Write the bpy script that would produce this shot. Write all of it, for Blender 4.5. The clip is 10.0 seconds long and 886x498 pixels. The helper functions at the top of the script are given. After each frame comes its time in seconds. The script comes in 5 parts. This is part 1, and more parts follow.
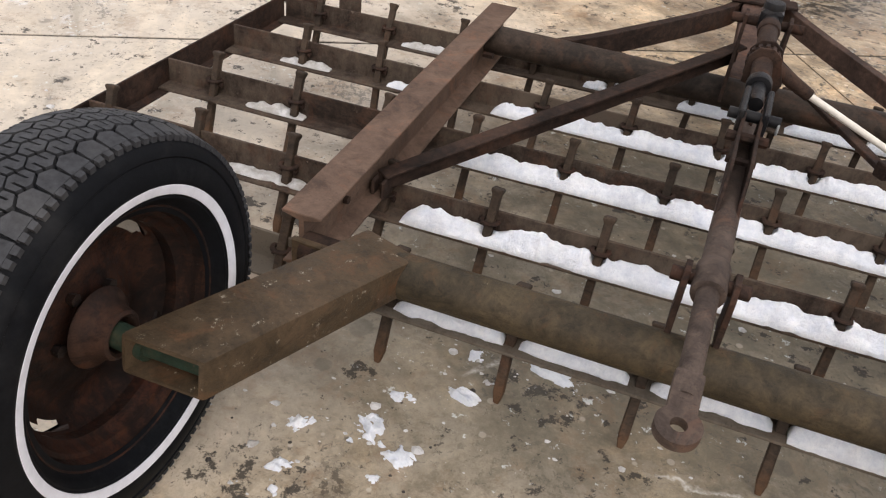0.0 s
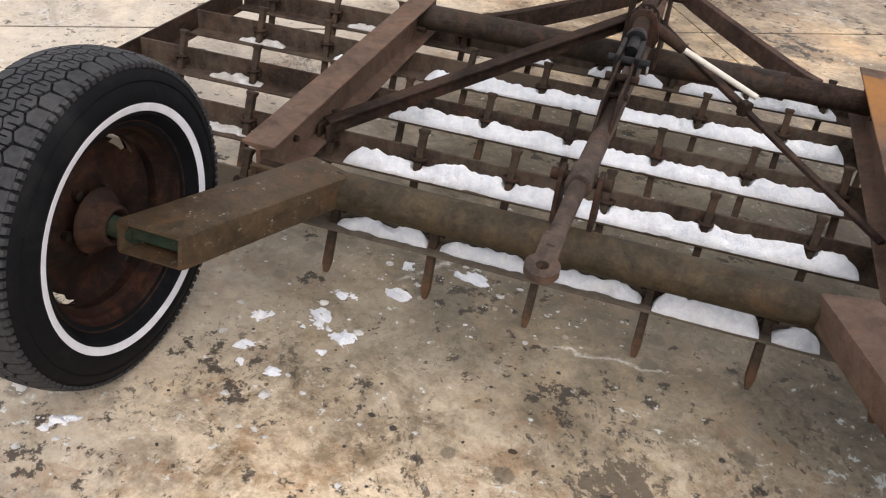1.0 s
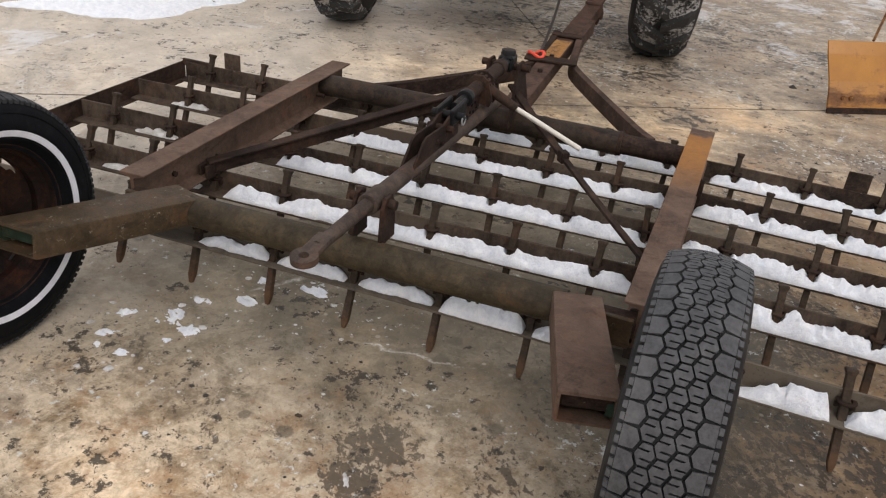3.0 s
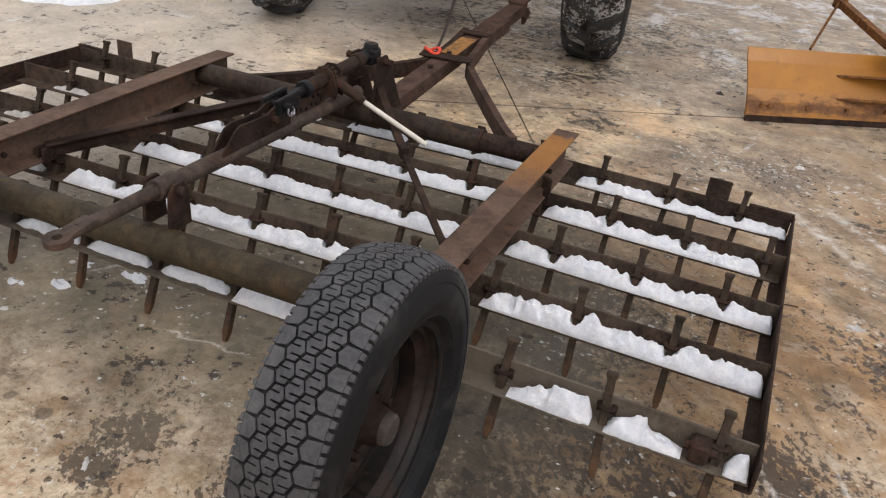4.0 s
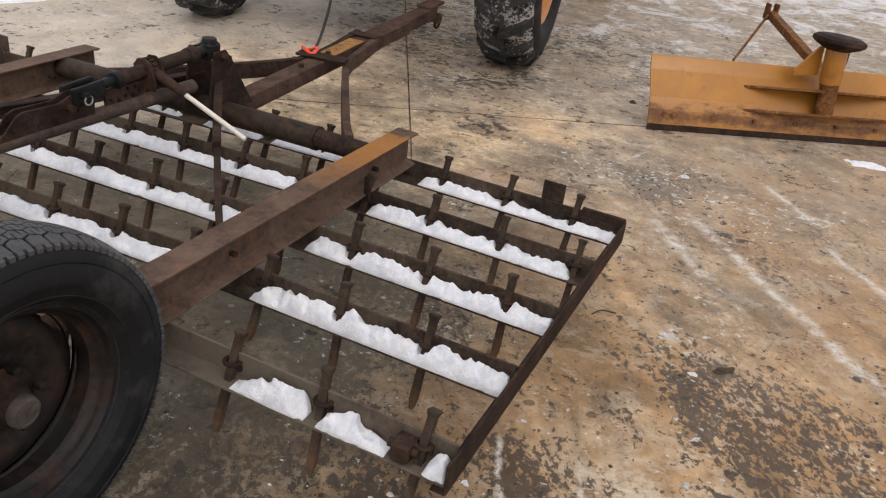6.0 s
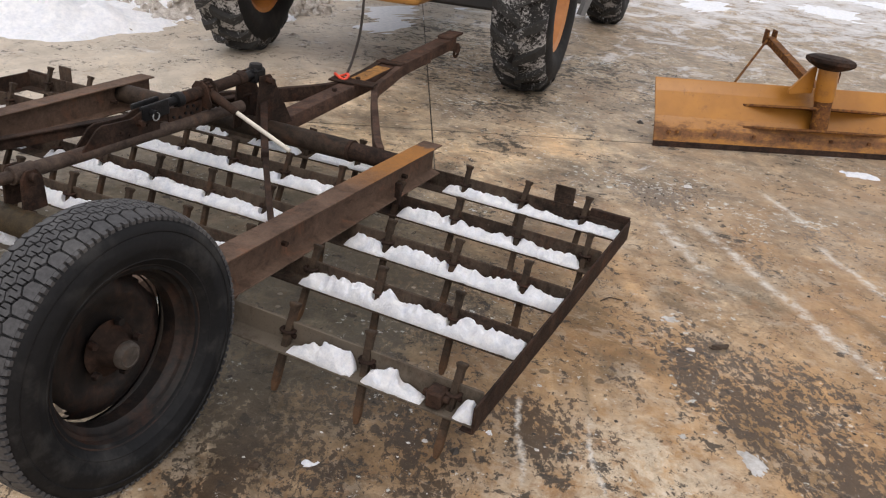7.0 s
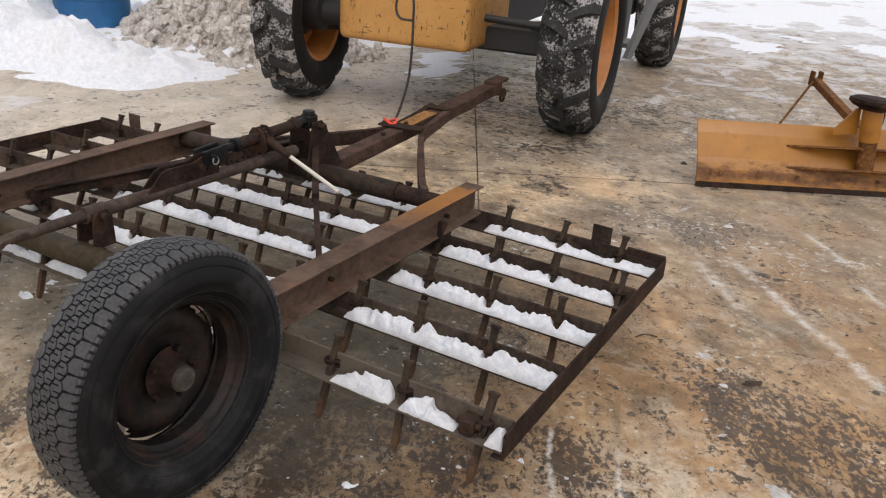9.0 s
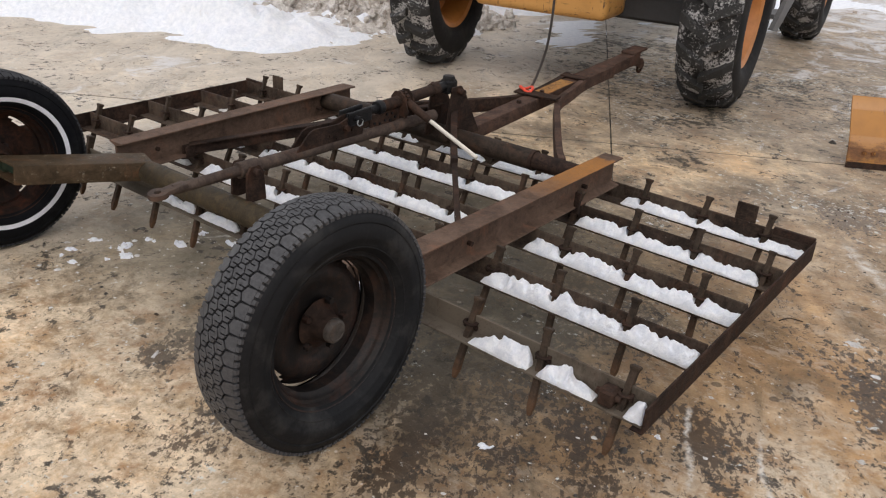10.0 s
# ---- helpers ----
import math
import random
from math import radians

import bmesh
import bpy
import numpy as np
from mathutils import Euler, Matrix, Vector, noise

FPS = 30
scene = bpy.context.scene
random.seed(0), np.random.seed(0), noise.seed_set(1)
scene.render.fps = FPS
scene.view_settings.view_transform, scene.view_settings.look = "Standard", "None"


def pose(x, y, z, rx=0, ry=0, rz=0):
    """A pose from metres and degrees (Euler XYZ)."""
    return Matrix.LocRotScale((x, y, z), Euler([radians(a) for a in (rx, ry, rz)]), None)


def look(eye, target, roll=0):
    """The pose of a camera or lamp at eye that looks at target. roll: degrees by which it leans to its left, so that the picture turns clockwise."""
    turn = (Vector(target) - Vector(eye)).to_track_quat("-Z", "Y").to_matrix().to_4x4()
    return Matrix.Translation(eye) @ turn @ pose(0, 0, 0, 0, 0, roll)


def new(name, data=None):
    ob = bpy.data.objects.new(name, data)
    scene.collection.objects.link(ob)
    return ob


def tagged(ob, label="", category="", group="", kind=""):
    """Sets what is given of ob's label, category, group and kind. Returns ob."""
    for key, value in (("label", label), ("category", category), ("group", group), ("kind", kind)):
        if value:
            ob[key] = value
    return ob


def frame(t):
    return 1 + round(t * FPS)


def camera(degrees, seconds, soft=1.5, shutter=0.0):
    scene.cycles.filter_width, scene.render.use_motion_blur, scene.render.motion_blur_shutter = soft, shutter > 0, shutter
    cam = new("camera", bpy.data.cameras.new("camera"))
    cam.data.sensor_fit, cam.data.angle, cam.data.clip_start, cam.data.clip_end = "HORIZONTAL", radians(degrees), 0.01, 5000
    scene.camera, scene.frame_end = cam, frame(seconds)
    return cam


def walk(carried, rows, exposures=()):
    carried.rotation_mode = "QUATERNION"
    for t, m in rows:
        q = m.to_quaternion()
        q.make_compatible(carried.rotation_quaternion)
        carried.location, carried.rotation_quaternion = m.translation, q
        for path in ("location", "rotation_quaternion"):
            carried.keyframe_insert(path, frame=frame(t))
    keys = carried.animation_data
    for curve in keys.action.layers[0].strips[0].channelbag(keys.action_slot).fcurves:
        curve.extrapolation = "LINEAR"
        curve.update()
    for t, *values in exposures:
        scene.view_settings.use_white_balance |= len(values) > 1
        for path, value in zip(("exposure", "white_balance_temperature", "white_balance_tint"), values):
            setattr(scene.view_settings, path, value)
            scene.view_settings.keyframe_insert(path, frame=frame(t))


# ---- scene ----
cam = camera(57.6, 10.0, 1.2)
PATH = [
    (0, (-0.027, -1.108, 1.185), (-0.541, 0.429, 0.013), 6.7),
    (0.5, (0.168, -1.26, 1.206), (-0.336, 0.286, 0.041), 6.4),
    (1, (0.206, -1.456, 1.222), (-0.251, 0.123, 0.082), 6.2),
    (1.5, (0.191, -1.65, 1.262), (-0.344, -0.064, 0.167), 6.8),
    (2, (0.302, -1.727, 1.3), (-0.339, -0.126, 0.286), 6.2),
    (2.5, (0.626, -1.758, 1.31), (-0.016, -0.135, 0.332), 5.9),
    (3, (0.871, -1.666, 1.316), (0.282, -0.015, 0.354), 5.3),
    (3.2, (0.967, -1.579, 1.299), (0.395, 0.081, 0.34), 5.6),
    (4.3, (1.545, -1.397, 1.357), (0.876, 0.222, 0.392), 7.0),
    (4.5, (1.611, -1.357, 1.349), (0.912, 0.253, 0.389), 7.0),
    (5, (1.764, -1.195, 1.342), (1.061, 0.416, 0.387), 8.0),
    (5.5, (1.919, -1.085, 1.343), (1.255, 0.539, 0.381), 8.5),
    (6.8, (2.148, -1.362, 1.378), (1.396, 0.27, 0.499), 5.5),
    (7, (2.169, -1.446, 1.373), (1.416, 0.192, 0.505), 5.8),
    (7.5, (2.197, -1.542, 1.398), (1.422, 0.087, 0.533), 6.7),
    (8, (2.246, -1.538, 1.426), (1.425, 0.086, 0.596), 5.6),
    (8.5, (2.266, -1.533, 1.433), (1.4, 0.092, 0.653), 4.5),
    (9, (2.273, -1.532, 1.423), (1.376, 0.072, 0.635), 4.2),
    (9.5, (2.244, -1.556, 1.407), (1.278, -0.02, 0.565), 4.2),
    (10, (2.2, -1.592, 1.402), (1.1, -0.166, 0.533), 3.6),
]
EXPOSURES = [(0.0, 0.28, 6430, 14), (0.5, 0.30, 6430, 14), (1.0, 0.28, 6450, 14), (1.5, 0.12, 6430, 13), (2.0, -0.04, 6420, 13), (2.5, -0.08, 6420, 13), (4.5, -0.09, 6420, 14), (7.0, -0.08, 6480, 14), (8.0, -0.10, 6480, 14), (8.5, -0.14, 6470, 14), (10.0, -0.15, 6380, 13)]
walk(cam, [(t, look(eye, target, roll)) for t, eye, target, roll in PATH], EXPOSURES)

# ---- world and light: overcast winter sky ----
SUN_UP, SUN_TURN = radians(48), radians(150)
world = bpy.data.worlds.new("overcast_sky")
scene.world = world
world.use_nodes = True
wn = world.node_tree.nodes
sky = wn.new("ShaderNodeTexSky")
sky.sky_type, sky.sun_disc = "NISHITA", False
sky.sun_elevation, sky.sun_rotation = SUN_UP, SUN_TURN
sky.dust_density, sky.air_density, sky.ozone_density = 5.0, 1.0, 1.0
grey = wn.new("ShaderNodeMixRGB")
grey.blend_type = "MIX"
grey.inputs[0].default_value = 0.75
grey.inputs[2].default_value = (9.1, 9.0, 8.9, 1)
world.node_tree.links.new(sky.outputs[0], grey.inputs[1])
world.node_tree.links.new(grey.outputs[0], wn["Background"].inputs[0])
wn["Background"].inputs[1].default_value = 0.13
sun = new("sun", bpy.data.lights.new("sun", "SUN"))
sun.data.energy, sun.data.angle, sun.data.color = 0.8, radians(35), (1.0, 0.96, 0.9)
sun.matrix_basis = look((0, 0, 5), Vector((0, 0, 5)) - Vector((math.sin(SUN_TURN) * math.cos(SUN_UP), math.cos(SUN_TURN) * math.cos(SUN_UP), math.sin(SUN_UP))))


# ---- materials ----
class Mat:
    """A small wrapper round a node material."""

    def __init__(self, name):
        self.m = bpy.data.materials.new(name)
        self.m.use_nodes = True
        self.t = self.m.node_tree
        self.b = self.t.nodes["Principled BSDF"]
        self.pos = self.t.nodes.new("ShaderNodeNewGeometry").outputs["Position"]

    def put(self, node, key, value):
        if isinstance(value, bpy.types.NodeSocket):
            self.t.links.new(value, node.inputs[key])
        elif value is not None:
            node.inputs[key].default_value = value

    def move(self, scale=(1, 1, 1), turn=0.0, shift=(0, 0, 0), of=None):
        n = self.t.nodes.new("ShaderNodeMapping")
        self.put(n, "Vector", of or self.pos)
        n.inputs["Scale"].default_value = scale
        n.inputs["Rotation"].default_value = (0, 0, turn)
        n.inputs["Location"].default_value = shift
        return n.outputs[0]

    def grain(self, turn, length, width, shift=(0, 0, 0)):
        """Coordinates drawn out along a direction of the plan."""
        return self.move((1 / length, 1 / width, 1), 0.0, shift, self.move(turn=-turn))

    def noise(self, scale, detail=4, rough=0.6, vec=None, bend=0.0):
        n = self.t.nodes.new("ShaderNodeTexNoise")
        self.put(n, "Vector", vec or self.pos)
        n.inputs["Scale"].default_value, n.inputs["Detail"].default_value = scale, detail
        n.inputs["Roughness"].default_value, n.inputs["Distortion"].default_value = rough, bend
        return n.outputs[0]

    def cells(self, scale, vec=None, feature="F1"):
        n = self.t.nodes.new("ShaderNodeTexVoronoi")
        n.feature = feature
        self.put(n, "Vector", vec or self.pos)
        n.inputs["Scale"].default_value = scale
        return n.outputs["Distance"]

    def ramp(self, value, stops):
        scalar = not any(isinstance(c, tuple) for _, c in stops)
        if scalar and len(stops) == 2:
            n = self.t.nodes.new("ShaderNodeMapRange")
            (x0, y0), (x1, y1) = stops
            for key, v in enumerate((value, x0, x1, y0, y1)):
                self.put(n, key, v)
            return n.outputs[0]
        n = self.t.nodes.new("ShaderNodeValToRGB")
        self.put(n, 0, value)
        e = n.color_ramp.elements
        while len(e) < len(stops):
            e.new(0.5)
        for k, (at, c) in zip(e, stops):
            k.position = at
            k.color = (c, c, c, c) if scalar else (*c, 1)
        return n.outputs["Alpha" if scalar else "Color"]

    def mix(self, fac, a, b, how="MIX"):
        n = self.t.nodes.new("ShaderNodeMixRGB")
        n.blend_type = how
        for key, v in ((0, fac), (1, a), (2, b)):
            self.put(n, key, (*v, 1) if isinstance(v, tuple) and len(v) == 3 else v)
        return n.outputs[0]

    def calc(self, op, a, b=None, c=None):
        n = self.t.nodes.new("ShaderNodeMath")
        n.operation = op
        for key, v in ((0, a), (1, b), (2, c)):
            self.put(n, key, v)
        return n.outputs[0]

    def bump(self, height, strength=0.3, far=0.01):
        n = self.t.nodes.new("ShaderNodeBump")
        self.put(n, "Height", height)
        n.inputs["Strength"].default_value, n.inputs["Distance"].default_value = strength, far
        self.t.links.new(n.outputs[0], self.b.inputs["Normal"])

    def done(self, colour=None, rough=None, metal=None, gloss=None):
        for key, v in (("Base Color", colour), ("Roughness", rough), ("Metallic", metal), ("Specular IOR Level", gloss)):
            self.put(self.b, key, (*v, 1) if isinstance(v, tuple) and len(v) == 3 else v)
        return self.m


def rusty(name, dark, mid, light, fleck=None, seed=0.0, rough=(0.55, 0.9), fleckcut=0.66, tip=None, gloss=0.15, dust=None, paint=None, heavy=False):
    s = Mat(name)
    v = s.move(shift=(seed, seed * 0.7, 0))
    big, fine = s.noise(6, 7, 0.7, v, 0.8), s.noise(45, 8, 0.78, v, 0.4)
    c = s.ramp(s.mix(0.5, big, fine), [(0.36, dark), (0.49, mid), (0.62, light)])
    streak = s.noise(12, 7, 0.75, s.move((1, 1, 3.0), 0.5, (seed, 3, 1)), 0.5)
    c = s.mix(s.ramp(streak, [(0.52, 0.0), (0.66, 0.7)]), c, dark)
    warm = s.noise(9, 7, 0.75, s.move(shift=(seed, 6, 2)), 0.6)
    c = s.mix(s.ramp(warm, [(0.54, 0.0), (0.70, 0.55)]), c, tuple(k * f for k, f in zip(light, (1.35, 0.95, 0.75))))
    if fleck:
        f = s.noise(32, 8, 0.8, s.move(shift=(9 + seed, 2, 4)))
        c = s.mix(s.ramp(f, [(fleckcut - 0.05, 0.0), (fleckcut, 0.9)]), c, fleck)
    if tip:
        k = s.t.nodes.new("ShaderNodeSeparateXYZ")
        s.put(k, 0, s.pos)
        low = s.calc("ADD", s.calc("MULTIPLY", k.outputs[2], -6.0), s.noise(30, 7, 0.75))
        c = s.mix(s.ramp(low, [(0.02, 0.0), (0.35, 0.55)]), c, tip)
    if dust:
        lift = 0.09 if heavy else 0.0
        d = s.calc("ADD", s.calc("MULTIPLY", s.noise(2.4, 4, 0.6, s.move(shift=(seed, 1, 3))), 0.55), s.calc("MULTIPLY", s.noise(26, 8, 0.78, s.move((1, 1, 0.5), 0.3)), 0.45))
        c = s.mix(s.ramp(s.calc("ADD", d, lift), [(0.44, 0.0), (0.60, 0.80)]), c, dust)
    if paint:
        colour, y0, y1, z0 = paint
        k = s.t.nodes.new("ShaderNodeSeparateXYZ")
        s.put(k, 0, s.pos)
        worn = s.calc("MULTIPLY_ADD", s.noise(16, 8, 0.78, s.move(shift=(2, 4, 1)), 0.4), 0.9, -0.45)
        run = s.calc("ADD", s.calc("DIVIDE", s.calc("SUBTRACT", k.outputs[1], y0), y1 - y0), s.calc("MULTIPLY", worn, 0.35))
        cover = s.calc("MULTIPLY", s.ramp(run, [(0.0, 0.0), (0.45, 0.75), (0.82, 0.95), (0.97, 0.7), (1.0, 0.0)]), s.calc("GREATER_THAN", k.outputs[2], z0))
        c = s.mix(s.calc("MULTIPLY", cover, s.ramp(s.calc("ADD", worn, 0.45), [(0.15, 0.5), (0.45, 1.0)])), c, s.ramp(fine, [(0.3, tuple(v * 0.7 for v in colour)), (0.65, colour)]))
    grit = s.noise(190, 4, 0.7)
    c = s.mix(s.ramp(grit, [(0.30, 0.45), (0.42, 0.0)]), c, tuple(k * 0.5 for k in dark))
    s.bump(s.calc("ADD", s.calc("MULTIPLY", fine, 0.8), s.calc("MULTIPLY", grit, 0.5)), 0.45, 0.003)
    return s.done(c, s.ramp(fine, [(0.3, rough[0]), (0.7, rough[1])]), 0.0, gloss)


RUST = rusty("rusty_brown_steel", (0.010, 0.0075, 0.0064), (0.032, 0.0212, 0.0168), (0.070, 0.043, 0.031), (0.130, 0.100, 0.074), 0.0, fleckcut=0.70, gloss=0.08)
ROD = rusty("worn_brown_rod_steel", (0.026, 0.019, 0.0155), (0.066, 0.048, 0.0385), (0.112, 0.083, 0.066), (0.17, 0.14, 0.115), 1.2, fleckcut=0.70)
DARKPIPE = rusty("dark_brown_pipe_steel", (0.013, 0.0105, 0.0088), (0.033, 0.0250, 0.0195), (0.066, 0.047, 0.035), (0.15, 0.12, 0.095), 5.2, (0.4, 0.75), 0.70, gloss=0.10)
BEAM = rusty("brown_painted_steel", (0.050, 0.032, 0.023), (0.110, 0.071, 0.051), (0.160, 0.107, 0.077), (0.22, 0.17, 0.13), 2.0, fleckcut=0.74)
PAINTEDBEAM = rusty("brown_steel_with_orange_paint", (0.050, 0.032, 0.023), (0.110, 0.071, 0.051), (0.160, 0.107, 0.077), (0.22, 0.17, 0.13), 2.0, fleckcut=0.74, paint=((0.37, 0.165, 0.045), 0.72, 1.33, 0.3255))
OLIVE = rusty("olive_brown_painted_steel", (0.024, 0.018, 0.011), (0.062, 0.043, 0.025), (0.098, 0.066, 0.040), (0.33, 0.30, 0.24), 5.0, (0.4, 0.75), 0.655)
DARKOLIVE = rusty("dark_olive_painted_pipe", (0.019, 0.0155, 0.010), (0.049, 0.038, 0.0235), (0.088, 0.066, 0.038), (0.20, 0.17, 0.13), 5.5, (0.4, 0.75), 0.70)
BAR = rusty("dark_brown_bar_steel", (0.013, 0.0105, 0.0088), (0.041, 0.029, 0.0225), (0.088, 0.058, 0.042), (0.16, 0.13, 0.105), 3.0, fleckcut=0.68, gloss=0.08, dust=(0.125, 0.098, 0.074))
DUSTYBAR = rusty("mud_dusted_bar_steel", (0.016, 0.013, 0.011), (0.048, 0.036, 0.028), (0.095, 0.066, 0.049), (0.16, 0.13, 0.105), 3.0, fleckcut=0.68, gloss=0.08, dust=(0.150, 0.128, 0.100), heavy=True)
TONGUE = rusty("reddish_brown_bar_steel", (0.022, 0.0145, 0.0115), (0.062, 0.039, 0.030), (0.112, 0.070, 0.053), (0.17, 0.13, 0.10), 4.4, fleckcut=0.70, gloss=0.10)
TOOTH = rusty("worn_tooth_steel", (0.016, 0.012, 0.009), (0.045, 0.033, 0.024), (0.085, 0.058, 0.040), (0.15, 0.095, 0.062), 7.0, fleckcut=0.68, tip=(0.14, 0.074, 0.038))
WHEELRUST = rusty("rusty_wheel_steel", (0.0042, 0.0036, 0.0038), (0.0190, 0.0105, 0.0080), (0.068, 0.029, 0.0165), (0.060, 0.050, 0.043), 4.0, (0.45, 0.8), 0.70)
GREEN = rusty("green_painted_steel", (0.014, 0.021, 0.014), (0.021, 0.038, 0.025), (0.049, 0.056, 0.035), (0.070, 0.042, 0.028), 1.0)
OCHRE = rusty("worn_yellow_paint", (0.12, 0.055, 0.022), (0.33, 0.17, 0.055), (0.40, 0.22, 0.075), (0.10, 0.055, 0.035), 6.0, fleckcut=0.58)
BLACKSTEEL = rusty("black_painted_steel", (0.005, 0.005, 0.006), (0.011, 0.011, 0.012), (0.022, 0.021, 0.020), (0.12, 0.11, 0.10), 1.5, (0.3, 0.6), 0.74)


def yellow_paint():
    s = Mat("yellow_machine_paint")
    c = s.ramp(s.noise(3, 5, 0.6), [(0.3, (0.47, 0.235, 0.060)), (0.7, (0.58, 0.31, 0.090))])
    dent = s.noise(2.2, 3, 0.5, s.move(shift=(4, 1, 2)))
    upright = s.noise(9, 6, 0.7, s.move((4, 4, 0.8), 0.2))
    level = s.noise(9, 6, 0.7, s.move((0.8, 0.8, 5), 0.2, (5, 1, 2)))
    chip = s.noise(11, 8, 0.8, s.move(shift=(7, 2, 3)))
    c = s.mix(s.ramp(upright, [(0.615, 0.0), (0.63, 0.9)]), c, (0.050, 0.028, 0.018))
    c = s.mix(s.ramp(level, [(0.625, 0.0), (0.64, 0.85)]), c, (0.075, 0.040, 0.022))
    c = s.mix(s.ramp(chip, [(0.615, 0.0), (0.63, 0.9)]), c, (0.060, 0.034, 0.022))
    c = s.mix(s.ramp(s.noise(5, 6, 0.7, s.move(shift=(3, 3, 3))), [(0.52, 0.0), (0.75, 0.4)]), c, (0.27, 0.14, 0.05))
    s.bump(s.calc("ADD", s.calc("MULTIPLY", dent, 6.0), chip), 0.3, 0.004)
    return s.done(c, s.ramp(chip, [(0.4, 0.40), (0.65, 0.75)]))


def plow_paint():
    s = Mat("orange_blade_paint")
    z = s.t.nodes.new("ShaderNodeSeparateXYZ")
    s.put(z, 0, s.pos)
    c = s.ramp(s.noise(4, 6, 0.65), [(0.3, (0.30, 0.125, 0.018)), (0.7, (0.42, 0.185, 0.027))])
    wear = s.calc("ADD", s.noise(14, 8, 0.75, s.move((0.5, 0.5, 1.6), 0.55)), s.calc("MULTIPLY", s.calc("ABSOLUTE", s.calc("SUBTRACT", z.outputs[2], 0.085)), -3.0))
    c = s.mix(s.ramp(wear, [(0.33, 0.0), (0.42, 0.6), (0.52, 0.9)]), c, s.ramp(s.noise(40, 6, 0.75), [(0.35, (0.055, 0.027, 0.016)), (0.62, (0.17, 0.075, 0.032))]))
    c = s.mix(s.ramp(s.noise(6, 8, 0.8, s.move(shift=(2, 5, 1))), [(0.58, 0.0), (0.64, 0.5)]), c, (0.19, 0.080, 0.025))
    c = s.mix(s.ramp(s.noise(45, 5, 0.7), [(0.65, 0.0), (0.69, 0.6)]), c, (0.09, 0.045, 0.022))
    s.bump(s.noise(60, 5, 0.7), 0.2, 0.002)
    return s.done(c, s.ramp(wear, [(0.3, 0.33), (0.5, 0.75)]))


def rubber(name, low, high, dust, rough=0.75, gloss=0.12, snow=None):
    s = Mat(name)
    fine = s.noise(90, 5, 0.7)
    c = s.ramp(fine, [(0.3, low), (0.7, high)])
    c = s.mix(s.ramp(s.noise(9, 6, 0.7), [(0.50, 0.0), (0.72, 0.5)]), c, dust)
    if snow:
        speck = s.calc("ADD", s.calc("MULTIPLY", s.noise(55, 7, 0.8), 0.6), s.calc("MULTIPLY", s.noise(7, 4, 0.6, s.move(shift=(2, 2, 2))), 0.4))
        c = s.mix(s.ramp(speck, [(0.50, 0.0), (0.55, 0.85)]), c, snow)
    s.bump(fine, 0.25, 0.0015)
    return s.done(c, rough, 0.0, gloss)


RUBBER = rubber("black_sidewall_rubber", (0.0030, 0.0034, 0.0045), (0.0060, 0.0068, 0.0085), (0.026, 0.026, 0.026), 0.62, 0.10)
DUSTYRUBBER = rubber("dusty_sidewall_rubber", (0.0060, 0.0066, 0.0078), (0.0115, 0.0122, 0.0136), (0.070, 0.069, 0.066), 0.60, 0.18)
TREAD = rubber("grey_worn_tread_rubber", (0.018, 0.0185, 0.020), (0.046, 0.047, 0.051), (0.085, 0.083, 0.080), 0.72, 0.25)
# right wheel's tread: dust plus sky sheen put into a lighter grey
SHEENTREAD = rubber("dusty_sheen_tread_rubber", (0.030, 0.030, 0.032), (0.076, 0.077, 0.081), (0.150, 0.148, 0.145), 0.62, 0.35)
WALLRUBBER = rubber("tractor_sidewall_rubber", (0.008, 0.008, 0.0085), (0.020, 0.019, 0.0185), (0.055, 0.048, 0.040), 0.7, 0.15)
TRACTORRUBBER = rubber("muddy_tractor_rubber", (0.016, 0.016, 0.017), (0.030, 0.029, 0.028), (0.06, 0.055, 0.05), 0.8, 0.15, (0.50, 0.49, 0.48))


def lug_rubber():
    s = Mat("snowy_lug_rubber")
    c = s.ramp(s.noise(70, 5, 0.7), [(0.3, (0.011, 0.011, 0.011)), (0.7, (0.032, 0.031, 0.029))])
    speck = s.calc("ADD", s.calc("MULTIPLY", s.noise(60, 7, 0.8), 0.6), s.calc("MULTIPLY", s.noise(8, 5, 0.6), 0.4))
    c = s.mix(s.ramp(speck, [(0.56, 0.0), (0.60, 0.85)]), c, (0.46, 0.45, 0.45))
    s.bump(s.noise(40, 6, 0.7), 0.4, 0.006)
    return s.done(c, 0.8)


LUG = lug_rubber()


def white_band():
    s = Mat("whitewall_rubber")
    c = s.ramp(s.noise(30, 6, 0.7), [(0.3, (0.60, 0.61, 0.66)), (0.75, (0.77, 0.78, 0.83))])
    return s.done(c, 0.6)


WHITEWALL = white_band()


def snow_mat(name, low, high, dirt, cut):
    s = Mat(name)
    n = s.noise(25, 7, 0.75)
    c = s.ramp(n, [(0.30, low), (0.6, high)])
    c = s.mix(s.ramp(s.noise(150, 5, 0.75), [(0.34, 0.55), (0.46, 0.0)]), c, low)
    c = s.mix(s.ramp(s.noise(8, 8, 0.8, s.move(shift=(4, 7, 1))), [(cut, 0.0), (cut + 0.16, 0.75)]), c, dirt)
    s.bump(s.calc("ADD", s.noise(34, 7, 0.7), s.calc("MULTIPLY", s.noise(150, 5, 0.75), 0.55)), 0.85, 0.010)
    s.b.inputs["Subsurface Weight"].default_value = 0.25
    s.b.inputs["Subsurface Radius"].default_value = (0.02, 0.022, 0.025)
    s.b.inputs["Subsurface Scale"].default_value = 0.5
    return s.done(c, 0.85, 0.0, 0.25)


